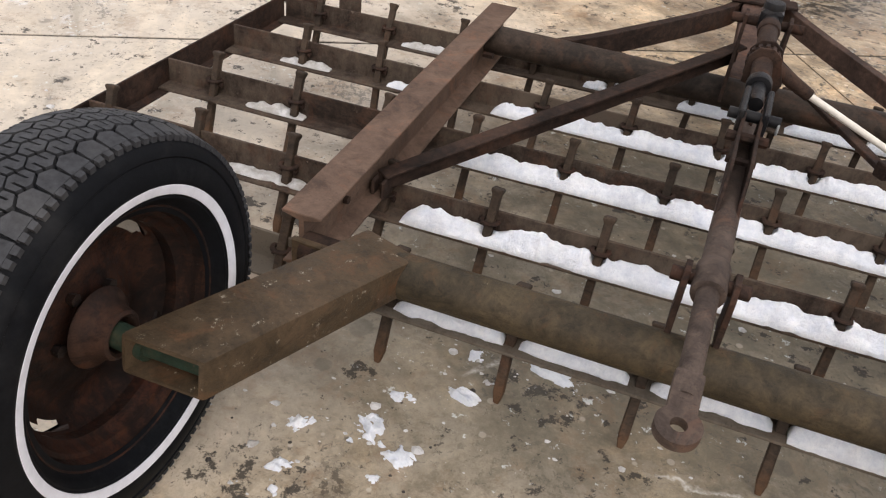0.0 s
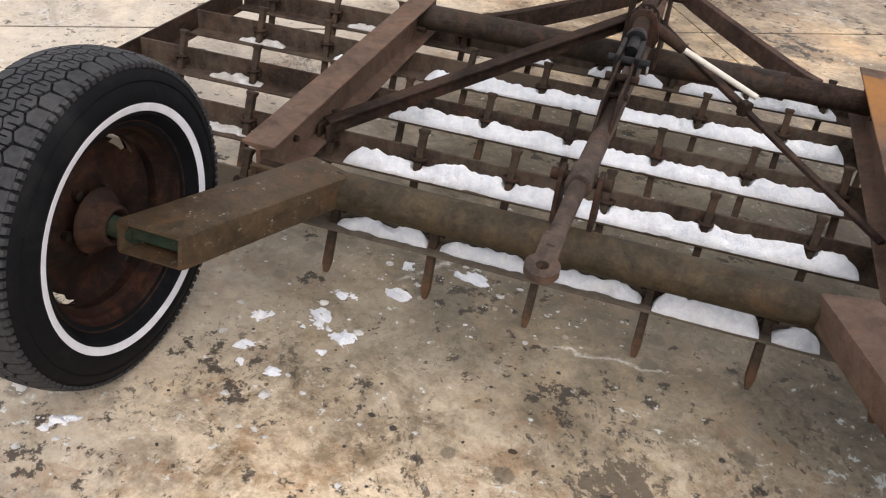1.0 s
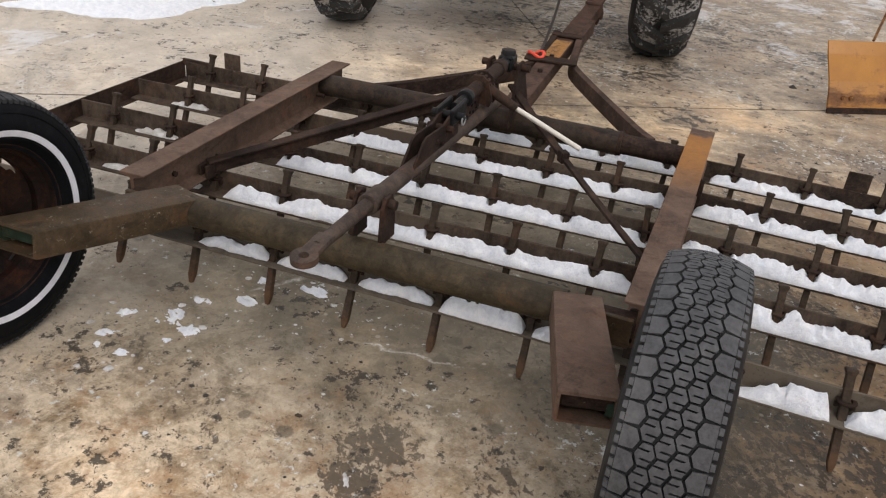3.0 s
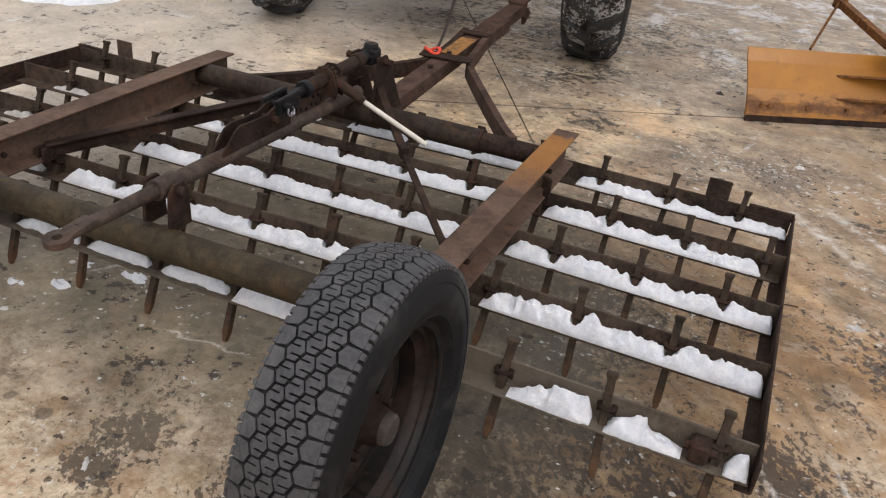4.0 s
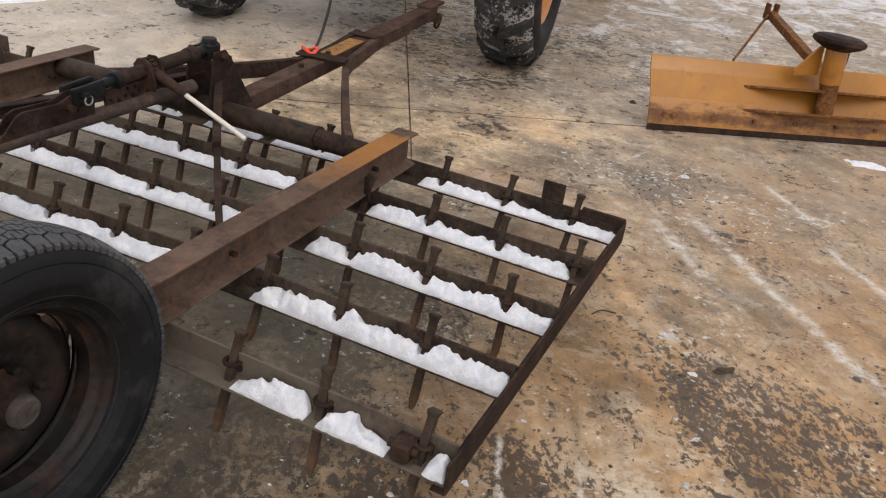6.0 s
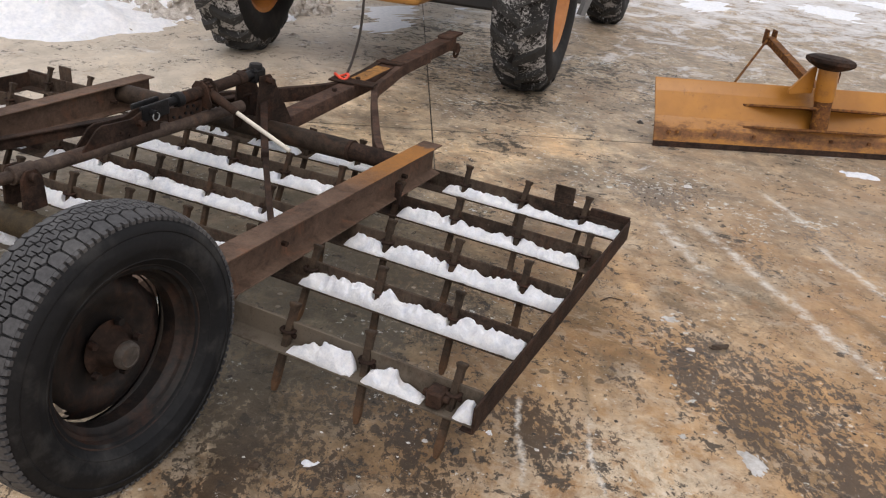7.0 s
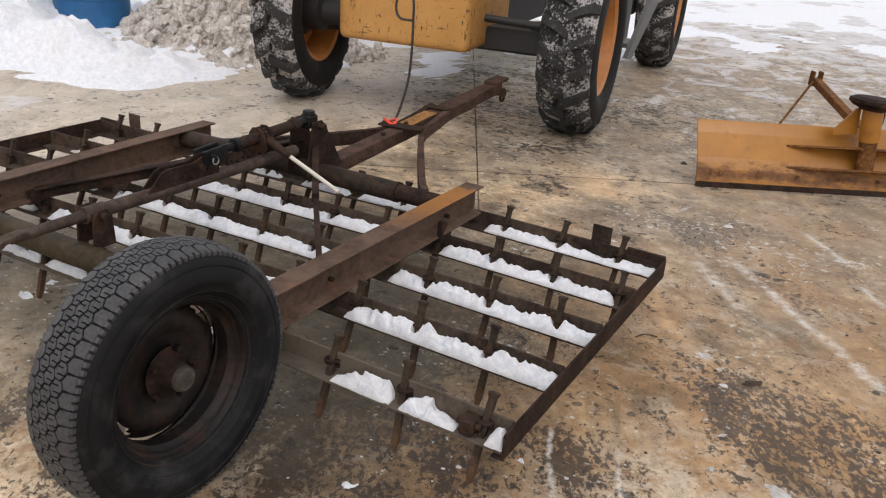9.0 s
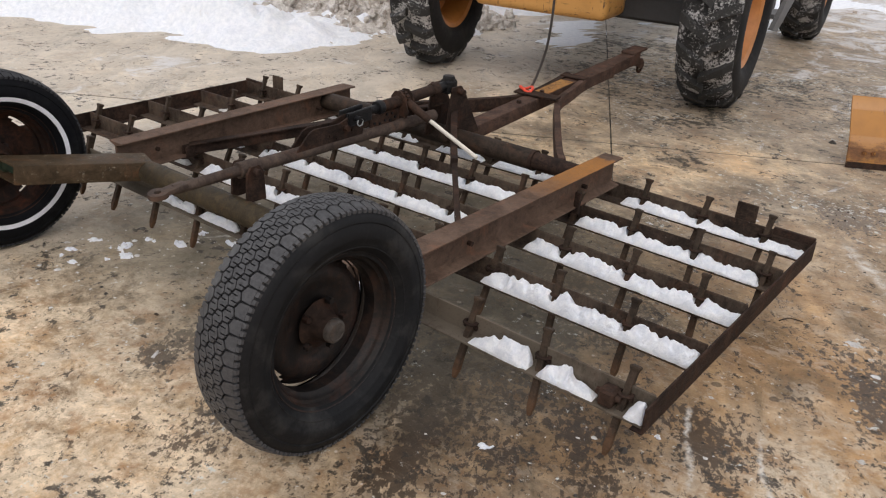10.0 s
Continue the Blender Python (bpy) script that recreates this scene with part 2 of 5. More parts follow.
SNOW = snow_mat("clean_snow", (0.66, 0.70, 0.77), (0.90, 0.92, 0.95), (0.58, 0.57, 0.57), 0.66)
ICE = snow_mat("thin_grey_ice", (0.50, 0.49, 0.47), (0.72, 0.71, 0.70), (0.36, 0.33, 0.28), 0.46)
DIRTYSNOW = snow_mat("dirty_plowed_snow", (0.36, 0.32, 0.27), (0.72, 0.69, 0.65), (0.17, 0.135, 0.10), 0.48)
FIELDSNOW = snow_mat("trodden_snow", (0.70, 0.74, 0.80), (0.91, 0.93, 0.96), (0.62, 0.59, 0.56), 0.60)


def plain(name, colour, rough, metal=0.0, scale=40):
    s = Mat(name)
    n = s.noise(scale, 5, 0.65)
    c = s.ramp(n, [(0.3, tuple(v * 0.8 for v in colour)), (0.7, tuple(min(1, v * 1.15) for v in colour))])
    s.bump(n, 0.12, 0.002)
    return s.done(c, rough, metal)


WHITEROD = plain("chipped_white_paint", (0.66, 0.62, 0.54), 0.5)
RED = plain("red_plastic", (0.75, 0.07, 0.03), 0.4)
CABLE = plain("black_cable_rubber", (0.035, 0.028, 0.024), 0.6)
BLUE = plain("blue_drum_paint", (0.015, 0.11, 0.27), 0.45, scale=6)
DARK = plain("dark_machine_steel", (0.022, 0.022, 0.023), 0.6)
DARKSTEP = plain("scuffed_dark_grey_steel", (0.10, 0.10, 0.10), 0.5)
GREYSTEP = plain("worn_grey_steel", (0.26, 0.27, 0.27), 0.5)
RIMORANGE = plain("orange_rim_paint", (0.44, 0.175, 0.042), 0.5, scale=9)

SLAB = radians(32.1)  # the concrete joints are turned against the harrow


def concrete():
    s = Mat("stained_wet_concrete")
    xyz = s.t.nodes.new("ShaderNodeSeparateXYZ")
    s.put(xyz, 0, s.pos)
    warp = s.noise(5, 5, 0.65)

    def pool(x, y, r, soft=0.7):
        """How far a point lies inside a stain round (x, y)."""
        d = s.t.nodes.new("ShaderNodeVectorMath")
        d.operation = "DISTANCE"
        s.put(d, 0, s.move((1, 1, 0)))
        d.inputs[1].default_value = (x, y, 0)
        return s.ramp(s.calc("DIVIDE", d.outputs["Value"], r), [(1 - soft, 1.0), (1.0, 0.0)])

    def drag(x0, y0, x1, y1, w):
        """A dragged salt line with frayed edges."""
        n = s.t.nodes.new("ShaderNodeMapping")
        n.vector_type = "TEXTURE"
        s.put(n, "Vector", s.pos)
        n.inputs["Location"].default_value = (x0, y0, 0)
        n.inputs["Rotation"].default_value = (0, 0, math.atan2(y1 - y0, x1 - x0))
        k = s.t.nodes.new("ShaderNodeSeparateXYZ")
        s.put(k, 0, n.outputs[0])
        off = s.calc("ABSOLUTE", s.calc("ADD", k.outputs[1], s.calc("MULTIPLY_ADD", warp, 0.12, -0.06)))
        f = s.calc("MULTIPLY", s.ramp(s.calc("DIVIDE", off, w), [(0.1, 1.0), (1.0, 0.0)]), s.ramp(s.calc("DIVIDE", k.outputs[0], math.hypot(x1 - x0, y1 - y0)), [(0.0, 0.0), (0.12, 1.0), (0.85, 1.0), (1.0, 0.0)]))
        return f

    v = s.move((1, 1, 1), -SLAB)
    big = s.noise(0.7, 8, 0.62, v, 0.5)
    mid = s.noise(2.6, 9, 0.70, v, 0.3)
    fine = s.noise(22, 8, 0.74, v)
    grit = s.noise(130, 4, 0.7, v)
    tone = s.mix(0.55, big, mid)
    c = s.ramp(tone, [(0.36, (0.150, 0.122, 0.086)), (0.47, (0.265, 0.222, 0.160)), (0.55, (0.345, 0.298, 0.222)), (0.66, (0.46, 0.41, 0.33))])
    mott = s.noise(8.5, 9, 0.82, s.move((1, 1, 1), -SLAB, (6, 2, 0)), 0.25)
    c = s.mix(1.0, c, s.ramp(mott, [(0.40, (0.56, 0.55, 0.53)), (0.50, (0.97, 0.97, 0.97)), (0.60, (1.34, 1.32, 1.27))]), "MULTIPLY")
    small = s.noise(30, 9, 0.8, s.move((1, 1, 1), -SLAB, (2, 5, 0)), 0.7)
    c = s.mix(1.0, c, s.ramp(small, [(0.38, (0.74, 0.73, 0.71)), (0.48, (0.98, 0.98, 0.98)), (0.60, (1.15, 1.14, 1.12))]), "MULTIPLY")
    blotch = s.noise(4.2, 8, 0.72, s.move((1, 1.4, 1), 0.5, (1, 7, 0)), 0.25)
    c = s.mix(1.0, c, s.ramp(blotch, [(0.40, (0.54, 0.52, 0.48)), (0.50, (1.0, 1.0, 1.0)), (0.60, (1.33, 1.30, 1.24))]), "MULTIPLY")
    # pale dry concrete on one side, ochre soil on the other
    dry = s.ramp(s.calc("ADD", s.calc("MULTIPLY", xyz.outputs[0], -0.34), s.calc("MULTIPLY_ADD", mid, 0.6, -0.28)), [(0.14, 0.0), (0.48, 0.9)])
    c = s.mix(dry, c, s.ramp(s.mix(0.5, mid, fine), [(0.35, (0.43, 0.39, 0.325)), (0.62, (0.68, 0.63, 0.54))]))
    soil = s.calc("ADD", s.calc("SUBTRACT", s.calc("MULTIPLY", xyz.outputs[0], 0.125), s.calc("MULTIPLY", xyz.outputs[1], 0.045)), s.noise(1.3, 8, 0.66, s.move((1, 1, 1), -SLAB, (7, 3, 0)), 0.6))
    c = s.mix(s.ramp(soil, [(0.50, 0.0), (0.76, 0.86)]), c, s.ramp(s.mix(0.5, mid, fine), [(0.35, (0.235, 0.136, 0.060)), (0.62, (0.44, 0.290, 0.140))]))
    # darker round under the harrow: damp, with the frame's shade painted in
    damp_shade = s.calc("MULTIPLY", pool(0.45, 0.55, 1.45, 0.55), s.ramp(mott, [(0.42, 1.0), (0.60, 0.35)]))
    c = s.mix(s.calc("MULTIPLY", damp_shade, 0.82), c, (0.138, 0.122, 0.088))

    def pools_of(spots, soft=0.8):
        best = None
        for x, y, r in spots:
            p = pool(x, y, r, soft)
            best = p if best is None else s.calc("MAXIMUM", best, p)
        return best
    # smears swept over the slab
    sweep = s.noise(3.0, 8, 0.62, s.grain(radians(-52), 2.2, 0.9, (4, 2, 0)), 1.3)
    c = s.mix(1.0, c, s.ramp(sweep, [(0.36, (0.60, 0.60, 0.58)), (0.47, (1.0, 1.0, 1.0)), (0.53, (1.0, 1.0, 1.0)), (0.64, (1.30, 1.28, 1.22))]), "MULTIPLY")
    # cream dust, brown mud and grey smears near the wheels
    ragged = s.noise(7, 9, 0.8, s.move((1, 1, 1), 0.3, (5, 1, 0)), 0.4)
    cream = s.calc("MULTIPLY", pools_of(((-0.52, -0.46, 0.42), (-0.56, -0.66, 0.40), (-0.30, -0.66, 0.40), (-0.15, -0.27, 0.28), (0.43, -0.28, 0.30), (-1.1, -0.3, 0.6), (0.55, -0.50, 0.55), (0.25, -0.65, 0.5), (0.05, -0.45, 0.3), (2.0, 0.30, 0.4), (1.9, 0.0, 0.4), (0.35, -0.86, 0.6), (-0.12, -0.62, 0.5), (0.75, -0.75, 0.5))), s.ramp(ragged, [(0.41, 0.0), (0.54, 0.95)]))
    c = s.mix(cream, c, s.ramp(small, [(0.36, (0.34, 0.30, 0.225)), (0.58, (0.60, 0.54, 0.425))]))
    mud = s.calc("MULTIPLY", pools_of(((-0.24, -0.38, 0.24), (-0.54, -0.64, 0.14), (-0.05, -0.55, 0.16), (-0.62, 0.0, 0.3))), s.ramp(ragged, [(0.40, 0.85), (0.55, 0.1)]))
    c = s.mix(mud, c, s.ramp(small, [(0.36, (0.085, 0.068, 0.045)), (0.60, (0.19, 0.155, 0.108))]))
    brown = s.calc("MULTIPLY", s.noise(3.2, 8, 0.75, s.move(shift=(8, 4, 0)), 0.5), s.noise(14, 8, 0.8, s.move(shift=(3, 8, 0))))
    c = s.mix(s.ramp(brown, [(0.27, 0.0), (0.33, 0.55)]), c, (0.26, 0.150, 0.072))
    # flaking pale crust
    crust = s.noise(5.5, 9, 0.80, s.move((1, 1.3, 1), -SLAB, (2, 8, 0)), 0.2)
    c = s.mix(s.ramp(crust, [(0.53, 0.0), (0.58, 0.34)]), c, (0.50, 0.46, 0.38))
    # dark wet stains with flaked rims
    pools = None
    for x, y, r in ((1.70, 0.33, 0.28), (2.18, 0.90, 0.50), (2.58, 0.58, 0.38), (1.47, 0.0, 0.42), (1.2, -0.12, 0.50), (1.02, 0.0, 0.36), (0.95, 0.7, 0.7), (0.29, -0.36, 0.12), (0.28, -0.50, 0.09), (1.55, 2.33, 0.22)):
        p = pool(x, y, r)
        pools = p if pools is None else s.calc("MAXIMUM", pools, p)
    clump = s.noise(3.4, 7, 0.66, s.grain(radians(-58), 2.6, 1.0, (11, 5, 0)), 0.5)
    crumb = s.noise(46, 9, 0.70, s.grain(radians(-58), 1.35, 1.0, (1, 3, 0)), 0.25)
    flake = s.calc("ADD", s.calc("MULTIPLY", clump, 0.50), s.calc("MULTIPLY", crumb, 0.55))
    stain = s.calc("ADD", flake, s.calc("MULTIPLY_ADD", pools, 0.104, -0.078))
    wet = s.ramp(stain, [(0.524, 0.0), (0.534, 0.9)])
    c = s.mix(wet, c, s.ramp(fine, [(0.3, (0.030, 0.022, 0.015)), (0.7, (0.085, 0.062, 0.042))]))
    scrape = s.noise(26, 8, 0.8, s.move((0.25, 3.0, 1), 1.15, (1, 2, 0)), 0.2)
    c = s.mix(s.calc("MULTIPLY", s.ramp(scrape, [(0.58, 0.0), (0.64, 0.55)]), s.ramp(ragged, [(0.47, 0.0), (0.58, 1.0)])), c, (0.60, 0.56, 0.48))
    # small peeled pits all over
    pit = s.calc("ADD", s.calc("MULTIPLY", s.noise(55, 8, 0.72, s.move(shift=(3, 2, 0)), 0.8), 0.65), s.calc("MULTIPLY", s.noise(5, 6, 0.7, s.move(shift=(1, 12, 0))), 0.35))
    c = s.mix(s.ramp(pit, [(0.415, 0.65), (0.435, 0.0)]), c, (0.075, 0.060, 0.042))
    # drips and oil spots
    spots = s.cells(3.4, s.move((1, 1, 1), 0.4, (0.3, 0.2, 0)))
    wob = s.calc("ADD", spots, s.calc("MULTIPLY", s.noise(20, 5, 0.65, v), 0.10))
    c = s.mix(s.ramp(wob, [(0.115, 0.70), (0.150, 0.0)]), c, (0.055, 0.044, 0.032))
    oil = s.calc("ADD", pools_of(((-0.59, 0.087, 0.042), (-0.61, -0.053, 0.028), (0.30, 0.113, 0.034), (-0.04, -0.414, 0.024), (0.076, -0.422, 0.034), (1.62, 0.576, 0.024), (1.78, 0.626, 0.022), (2.06, 1.05, 0.06)), 0.95), s.calc("MULTIPLY_ADD", s.noise(38, 6, 0.7), 0.9, -0.45))
    c = s.mix(s.ramp(oil, [(0.28, 0.0), (0.46, 0.66)]), c, (0.042, 0.034, 0.025))
    specks = s.calc("ADD", s.cells(16, s.move((1, 1, 1), 0.9)), s.calc("MULTIPLY", mid, 0.35))
    c = s.mix(s.ramp(specks, [(0.215, 0.85), (0.245, 0.0)]), c, (0.035, 0.027, 0.02))
    chips = s.calc("ADD", s.cells(11, s.move((1, 1, 1), 0.2, (3, 1, 0))), s.calc("MULTIPLY", big, 0.4))
    c = s.mix(s.ramp(chips, [(0.250, 0.85), (0.275, 0.0)]), c, (0.62, 0.58, 0.50))
    c = s.mix(s.ramp(fine, [(0.32, 0.45), (0.44, 0.0)]), c, (0.085, 0.066, 0.044))
    c = s.mix(s.ramp(grit, [(0.62, 0.0), (0.72, 0.55)]), c, (0.50, 0.46, 0.39))
    c = s.mix(s.ramp(grit, [(0.28, 0.6), (0.38, 0.0)]), c, (0.045, 0.036, 0.027))
    off = s.ramp(s.calc("MULTIPLY_ADD", mid, 1.2, s.calc("MULTIPLY", xyz.outputs[1], 0.32)), [(0.9, 0.0), (1.5, 1.0)])
    c = s.mix(off, c, s.mix(0.38, s.mix(1.0, c, (1.08, 1.08, 1.08), "MULTIPLY"), (0.31, 0.285, 0.24)))
    c = s.mix(1.0, c, (1.075, 1.0, 0.945), "MULTIPLY")
    # smooth damp slab with the harrow's shade coloured in, dry even slab beyond it
    harrow_shade = s.calc("MULTIPLY", pools_of(((0.15, 0.60, 1.35), (-0.30, 0.15, 0.75), (0.75, 0.35, 0.75)), 0.6), 0.62)
    c = s.mix(harrow_shade, c, s.ramp(s.mix(0.5, mid, mott), [(0.40, (0.112, 0.100, 0.072)), (0.60, (0.215, 0.195, 0.148))]))
    c = s.mix(s.calc("MULTIPLY", dry, 0.50), c, s.ramp(mid, [(0.38, (0.43, 0.39, 0.32)), (0.62, (0.58, 0.53, 0.445))]))
    # patches by the right wheel multiplied to about half their colour
    darker = pools_of(((1.22, -0.05, 0.62), (0.98, 0.22, 0.55), (1.45, 0.12, 0.40)), 0.75)
    c = s.mix(s.calc("MULTIPLY", darker, s.ramp(mott, [(0.38, 0.95), (0.62, 0.55)])), c, s.mix(1.0, c, (0.46, 0.46, 0.47), "MULTIPLY"))
    bright = pools_of(((0.35, -0.92, 0.75), (-0.18, -0.66, 0.50), (0.62, -0.78, 0.50)), 0.75)
    c = s.mix(s.calc("MULTIPLY", bright, s.ramp(mid, [(0.38, 0.5), (0.60, 1.0)])), c, s.mix(1.0, c, (1.50, 1.44, 1.36), "MULTIPLY"))
    pale = pools_of(((-0.08, 2.05, 0.55), (0.55, 2.35, 0.60), (-0.45, 2.7, 0.75), (0.95, 2.75, 0.55), (-0.9, 2.5, 0.6)), 0.9)
    c = s.mix(s.calc("MULTIPLY", pale, s.ramp(mid, [(0.40, 0.35), (0.58, 1.0)])), c, s.mix(1.0, c, (1.62, 1.55, 1.40), "MULTIPLY"))
    # dark slush and salt grains round the machine
    slush = pools_of(((-0.35, 4.05, 1.1), (0.45, 4.75, 0.9), (0.25, 3.35, 0.6), (-0.9, 5.1, 1.3), (0.55, 2.55, 0.28), (1.35, 4.3, 0.6)), 0.85)
    fleck = s.calc("MULTIPLY_ADD", s.noise(17, 9, 0.76, s.move(shift=(2, 7, 0))), 0.9, s.calc("MULTIPLY_ADD", s.noise(3.6, 5, 0.6, s.move(shift=(5, 5, 0))), 0.4, -0.15))
    c = s.mix(s.ramp(s.calc("MULTIPLY_ADD", slush, 0.085, fleck), [(0.580, 0.0), (0.598, 0.88)]), c, (0.036, 0.031, 0.025))
    salted = s.calc("MAXIMUM", slush, s.calc("MULTIPLY", pools_of(((1.8, 2.4, 0.9), (1.5, 3.6, 1.0), (1.2, 5.6, 1.6))), 0.6))
    grains = s.calc("MULTIPLY_ADD", s.noise(30, 8, 0.74, s.move(shift=(8, 8, 0))), 0.9, s.calc("MULTIPLY_ADD", s.noise(2.6, 5, 0.6, s.move(shift=(9, 2, 0))), 0.35, -0.125))
    c = s.mix(s.ramp(s.calc("MULTIPLY_ADD", salted, 0.05, grains), [(0.612, 0.0), (0.634, 0.7)]), c, (0.66, 0.69, 0.66))
    # salt lines dragged over the apron
    salt = None
    for line in ((1.72, 2.16, 2.60, 1.12, 0.035), (1.60, 0.42, 1.76, 0.05, 0.012), (1.80, 0.45, 1.95, 0.12, 0.012), (1.60, 2.02, 1.95, 1.58, 0.045), (1.95, 2.76, 2.25, 2.40, 0.03), (2.28, 2.22, 2.60, 1.78, 0.03), (-0.35, 0.05, -0.10, 0.42, 0.012), (0.05, -0.02, 0.40, 0.02, 0.006)):
        m = drag(*line)
        salt = m if salt is None else s.calc("MAXIMUM", salt, m)
    salt = s.calc("MULTIPLY", salt, s.ramp(s.noise(14, 8, 0.8, v), [(0.42, 0.0), (0.58, 0.88)]))
    c = s.mix(salt, c, (0.66, 0.63, 0.57))
    # thin frost dusting, thicker farther off
    far = s.calc("ADD", s.calc("MULTIPLY", s.calc("SUBTRACT", xyz.outputs[1], s.calc("MULTIPLY", xyz.outputs[0], 0.10)), 0.026), s.noise(2.2, 9, 0.80, s.move((1.2, 0.9, 1), -0.25, (3, 9, 0)), 0.6))
    far = s.calc("ADD", far, s.calc("MULTIPLY", pools_of(((-2.45, 0.95, 0.75), (-2.9, 1.5, 0.8), (1.75, 1.28, 0.25), (1.88, 1.14, 0.10), (2.2, 4.3, 0.8))), 0.12))
    frost = s.ramp(far, [(0.69, 0.0), (0.73, 0.45), (0.86, 0.85)])
    c = s.mix(frost, c, (0.70, 0.71, 0.73))
    c = s.mix(s.ramp(s.calc("MULTIPLY", xyz.outputs[2], -100.0), [(0.12, 0.0), (0.4, 0.95)]), c, s.ramp(s.noise(16, 6, 0.75, v), [(0.47, (0.030, 0.026, 0.021)), (0.55, (0.16, 0.14, 0.11))]))  # dirt in the joints
    s.bump(s.calc("ADD", s.calc("ADD", s.calc("MULTIPLY", fine, 0.7), s.calc("MULTIPLY", grit, 0.35)), s.calc("MULTIPLY", wet, -0.3)), 0.35, 0.006)
    r = s.ramp(s.calc("ADD", s.calc("MULTIPLY", wet, -0.22), s.calc("MULTIPLY", fine, 0.5)), [(0.0, 0.38), (0.36, 0.68)])
    return s.done(c, r, 0.0, 0.28)


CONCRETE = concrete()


# ---- mesh helpers ----
U = 1.2  # metres in one unit of the plan below


def at(m):
    """A pose of the plan, in metres."""
    m = m.copy()
    m.translation *= U
    return m


def part(name, bm, material, parent=None, label="", smooth=False, size=U):
    """Link a bmesh as one mesh object under a thing or a part."""
    bm.transform(Matrix.Diagonal((size, size, size, 1)))
    mesh = bpy.data.meshes.new(name)
    bmesh.ops.recalc_face_normals(bm, faces=bm.faces)
    bm.to_mesh(mesh)
    bm.free()
    mesh.materials.append(material)
    if smooth:
        for p in mesh.polygons:
            p.use_smooth = True
        mesh.set_sharp_from_angle(angle=radians(38))
    ob = new(name, mesh)
    if parent:
        ob.parent = parent
    return tagged(ob, label)


def share(name, ob, m, parent):
    """Another object on ob's mesh, placed at m."""
    twin = new(name, ob.data)
    twin.parent = parent
    twin.matrix_basis = at(m)
    return twin


def bevelled(bm, width, segments=1):
    if width:
        bmesh.ops.bevel(bm, geom=list(bm.edges), offset=width, segments=segments, profile=0.6, affect="EDGES", clamp_overlap=True)
    return bm


def box(x0, x1, y0, y1, z0, z1, bevel=0.0, m=None, bm=None):
    b = bmesh.new()
    bmesh.ops.create_cube(b, size=1.0, matrix=Matrix.LocRotScale(((x0 + x1) / 2, (y0 + y1) / 2, (z0 + z1) / 2), None, (x1 - x0, y1 - y0, z1 - z0)))
    bevelled(b, bevel)
    if m is not None:
        b.transform(m)
    if bm is None:
        return b
    return joined(bm, b)


def joined(a, b):
    mesh = bpy.data.meshes.new("tmp")
    b.to_mesh(mesh)
    b.free()
    a.from_mesh(mesh)
    bpy.data.meshes.remove(mesh)
    return a


def along(p, q, up=(0, 0, 1)):
    """Axes at p with its y axis towards q and z near up."""
    p, q = Vector(p), Vector(q)
    y = (q - p).normalized()
    x = y.cross(Vector(up)).normalized()
    z = x.cross(y)
    m = Matrix((x, y, z)).transposed().to_4x4()
    m.translation = p
    return m


def pole(p, q, r0, r1=None, n=20, bm=None, bevel=0.0):
    """A round bar from p to q."""
    r1 = r0 if r1 is None else r1
    length = (Vector(q) - Vector(p)).length
    b = bmesh.new()
    bmesh.ops.create_cone(b, cap_ends=True, segments=n, radius1=r0, radius2=r1, depth=length)
    if bevel:
        bevelled_ends(b, bevel)
    up = (0, 0, 1) if abs((Vector(q) - Vector(p)).normalized().z) < 0.95 else (0, 1, 0)
    b.transform(along(p, q, up) @ Matrix.Translation((0, length / 2, 0)) @ Matrix.Rotation(radians(-90), 4, "X"))
    return b if bm is None else joined(bm, b)


def bevelled_ends(b, width):
    rims = [e for e in b.edges if any(len(f.verts) > 4 for f in e.link_faces)]
    bmesh.ops.bevel(b, geom=rims, offset=width, segments=2, profile=0.6, affect="EDGES")


def tube_box(p, q, w, h, wall=0.0, bevel=0.004, up=(0, 0, 1), bm=None, skew=0.0):
    """A rectangular bar from p to q; with a wall it is hollow at p's end."""
    length = (Vector(q) - Vector(p)).length
    b = bmesh.new()
    bmesh.ops.create_cube(b, size=1.0, matrix=Matrix.LocRotScale((0, length / 2, 0), None, (w, length, h)))
    bevelled(b, bevel, 2)
    if wall:
        end = min(b.faces, key=lambda f: f.calc_center_median().y)
        bmesh.ops.inset_individual(b, faces=[end], thickness=wall)
        bmesh.ops.translate(b, verts=end.verts, vec=(0, min(0.12, length * 0.5), 0))
    for v in b.verts:
        v.co.y += skew * v.co.x * max(0.0, 1 - v.co.y / length)
    b.transform(along(p, q, up))
    return b if bm is None else joined(bm, b)


def strip(points, w, h, bm=None, bevel=0.0015):
    """A flat bar bent along points (in plan), w thick and h high."""
    b = bmesh.new()
    rings = []
    for i, p in enumerate(points):
        p = Vector(p)
        a = Vector(points[max(i - 1, 0)])
        c = Vector(points[min(i + 1, len(points) - 1)])
        d = (c - a).normalized()
        side = Vector((d.y, -d.x, 0)).normalized() * w / 2
        rings.append([b.verts.new(p + side * sx + Vector((0, 0, h / 2 * sz))) for sx, sz in ((-1, -1), (1, -1), (1, 1), (-1, 1))])
    for r, s in zip(rings, rings[1:]):
        for k in range(4):
            b.faces.new((r[k], r[(k + 1) % 4], s[(k + 1) % 4], s[k]))
    b.faces.new(rings[0])
    b.faces.new(rings[-1][::-1])
    bevelled(b, bevel)
    return b if bm is None else joined(bm, b)


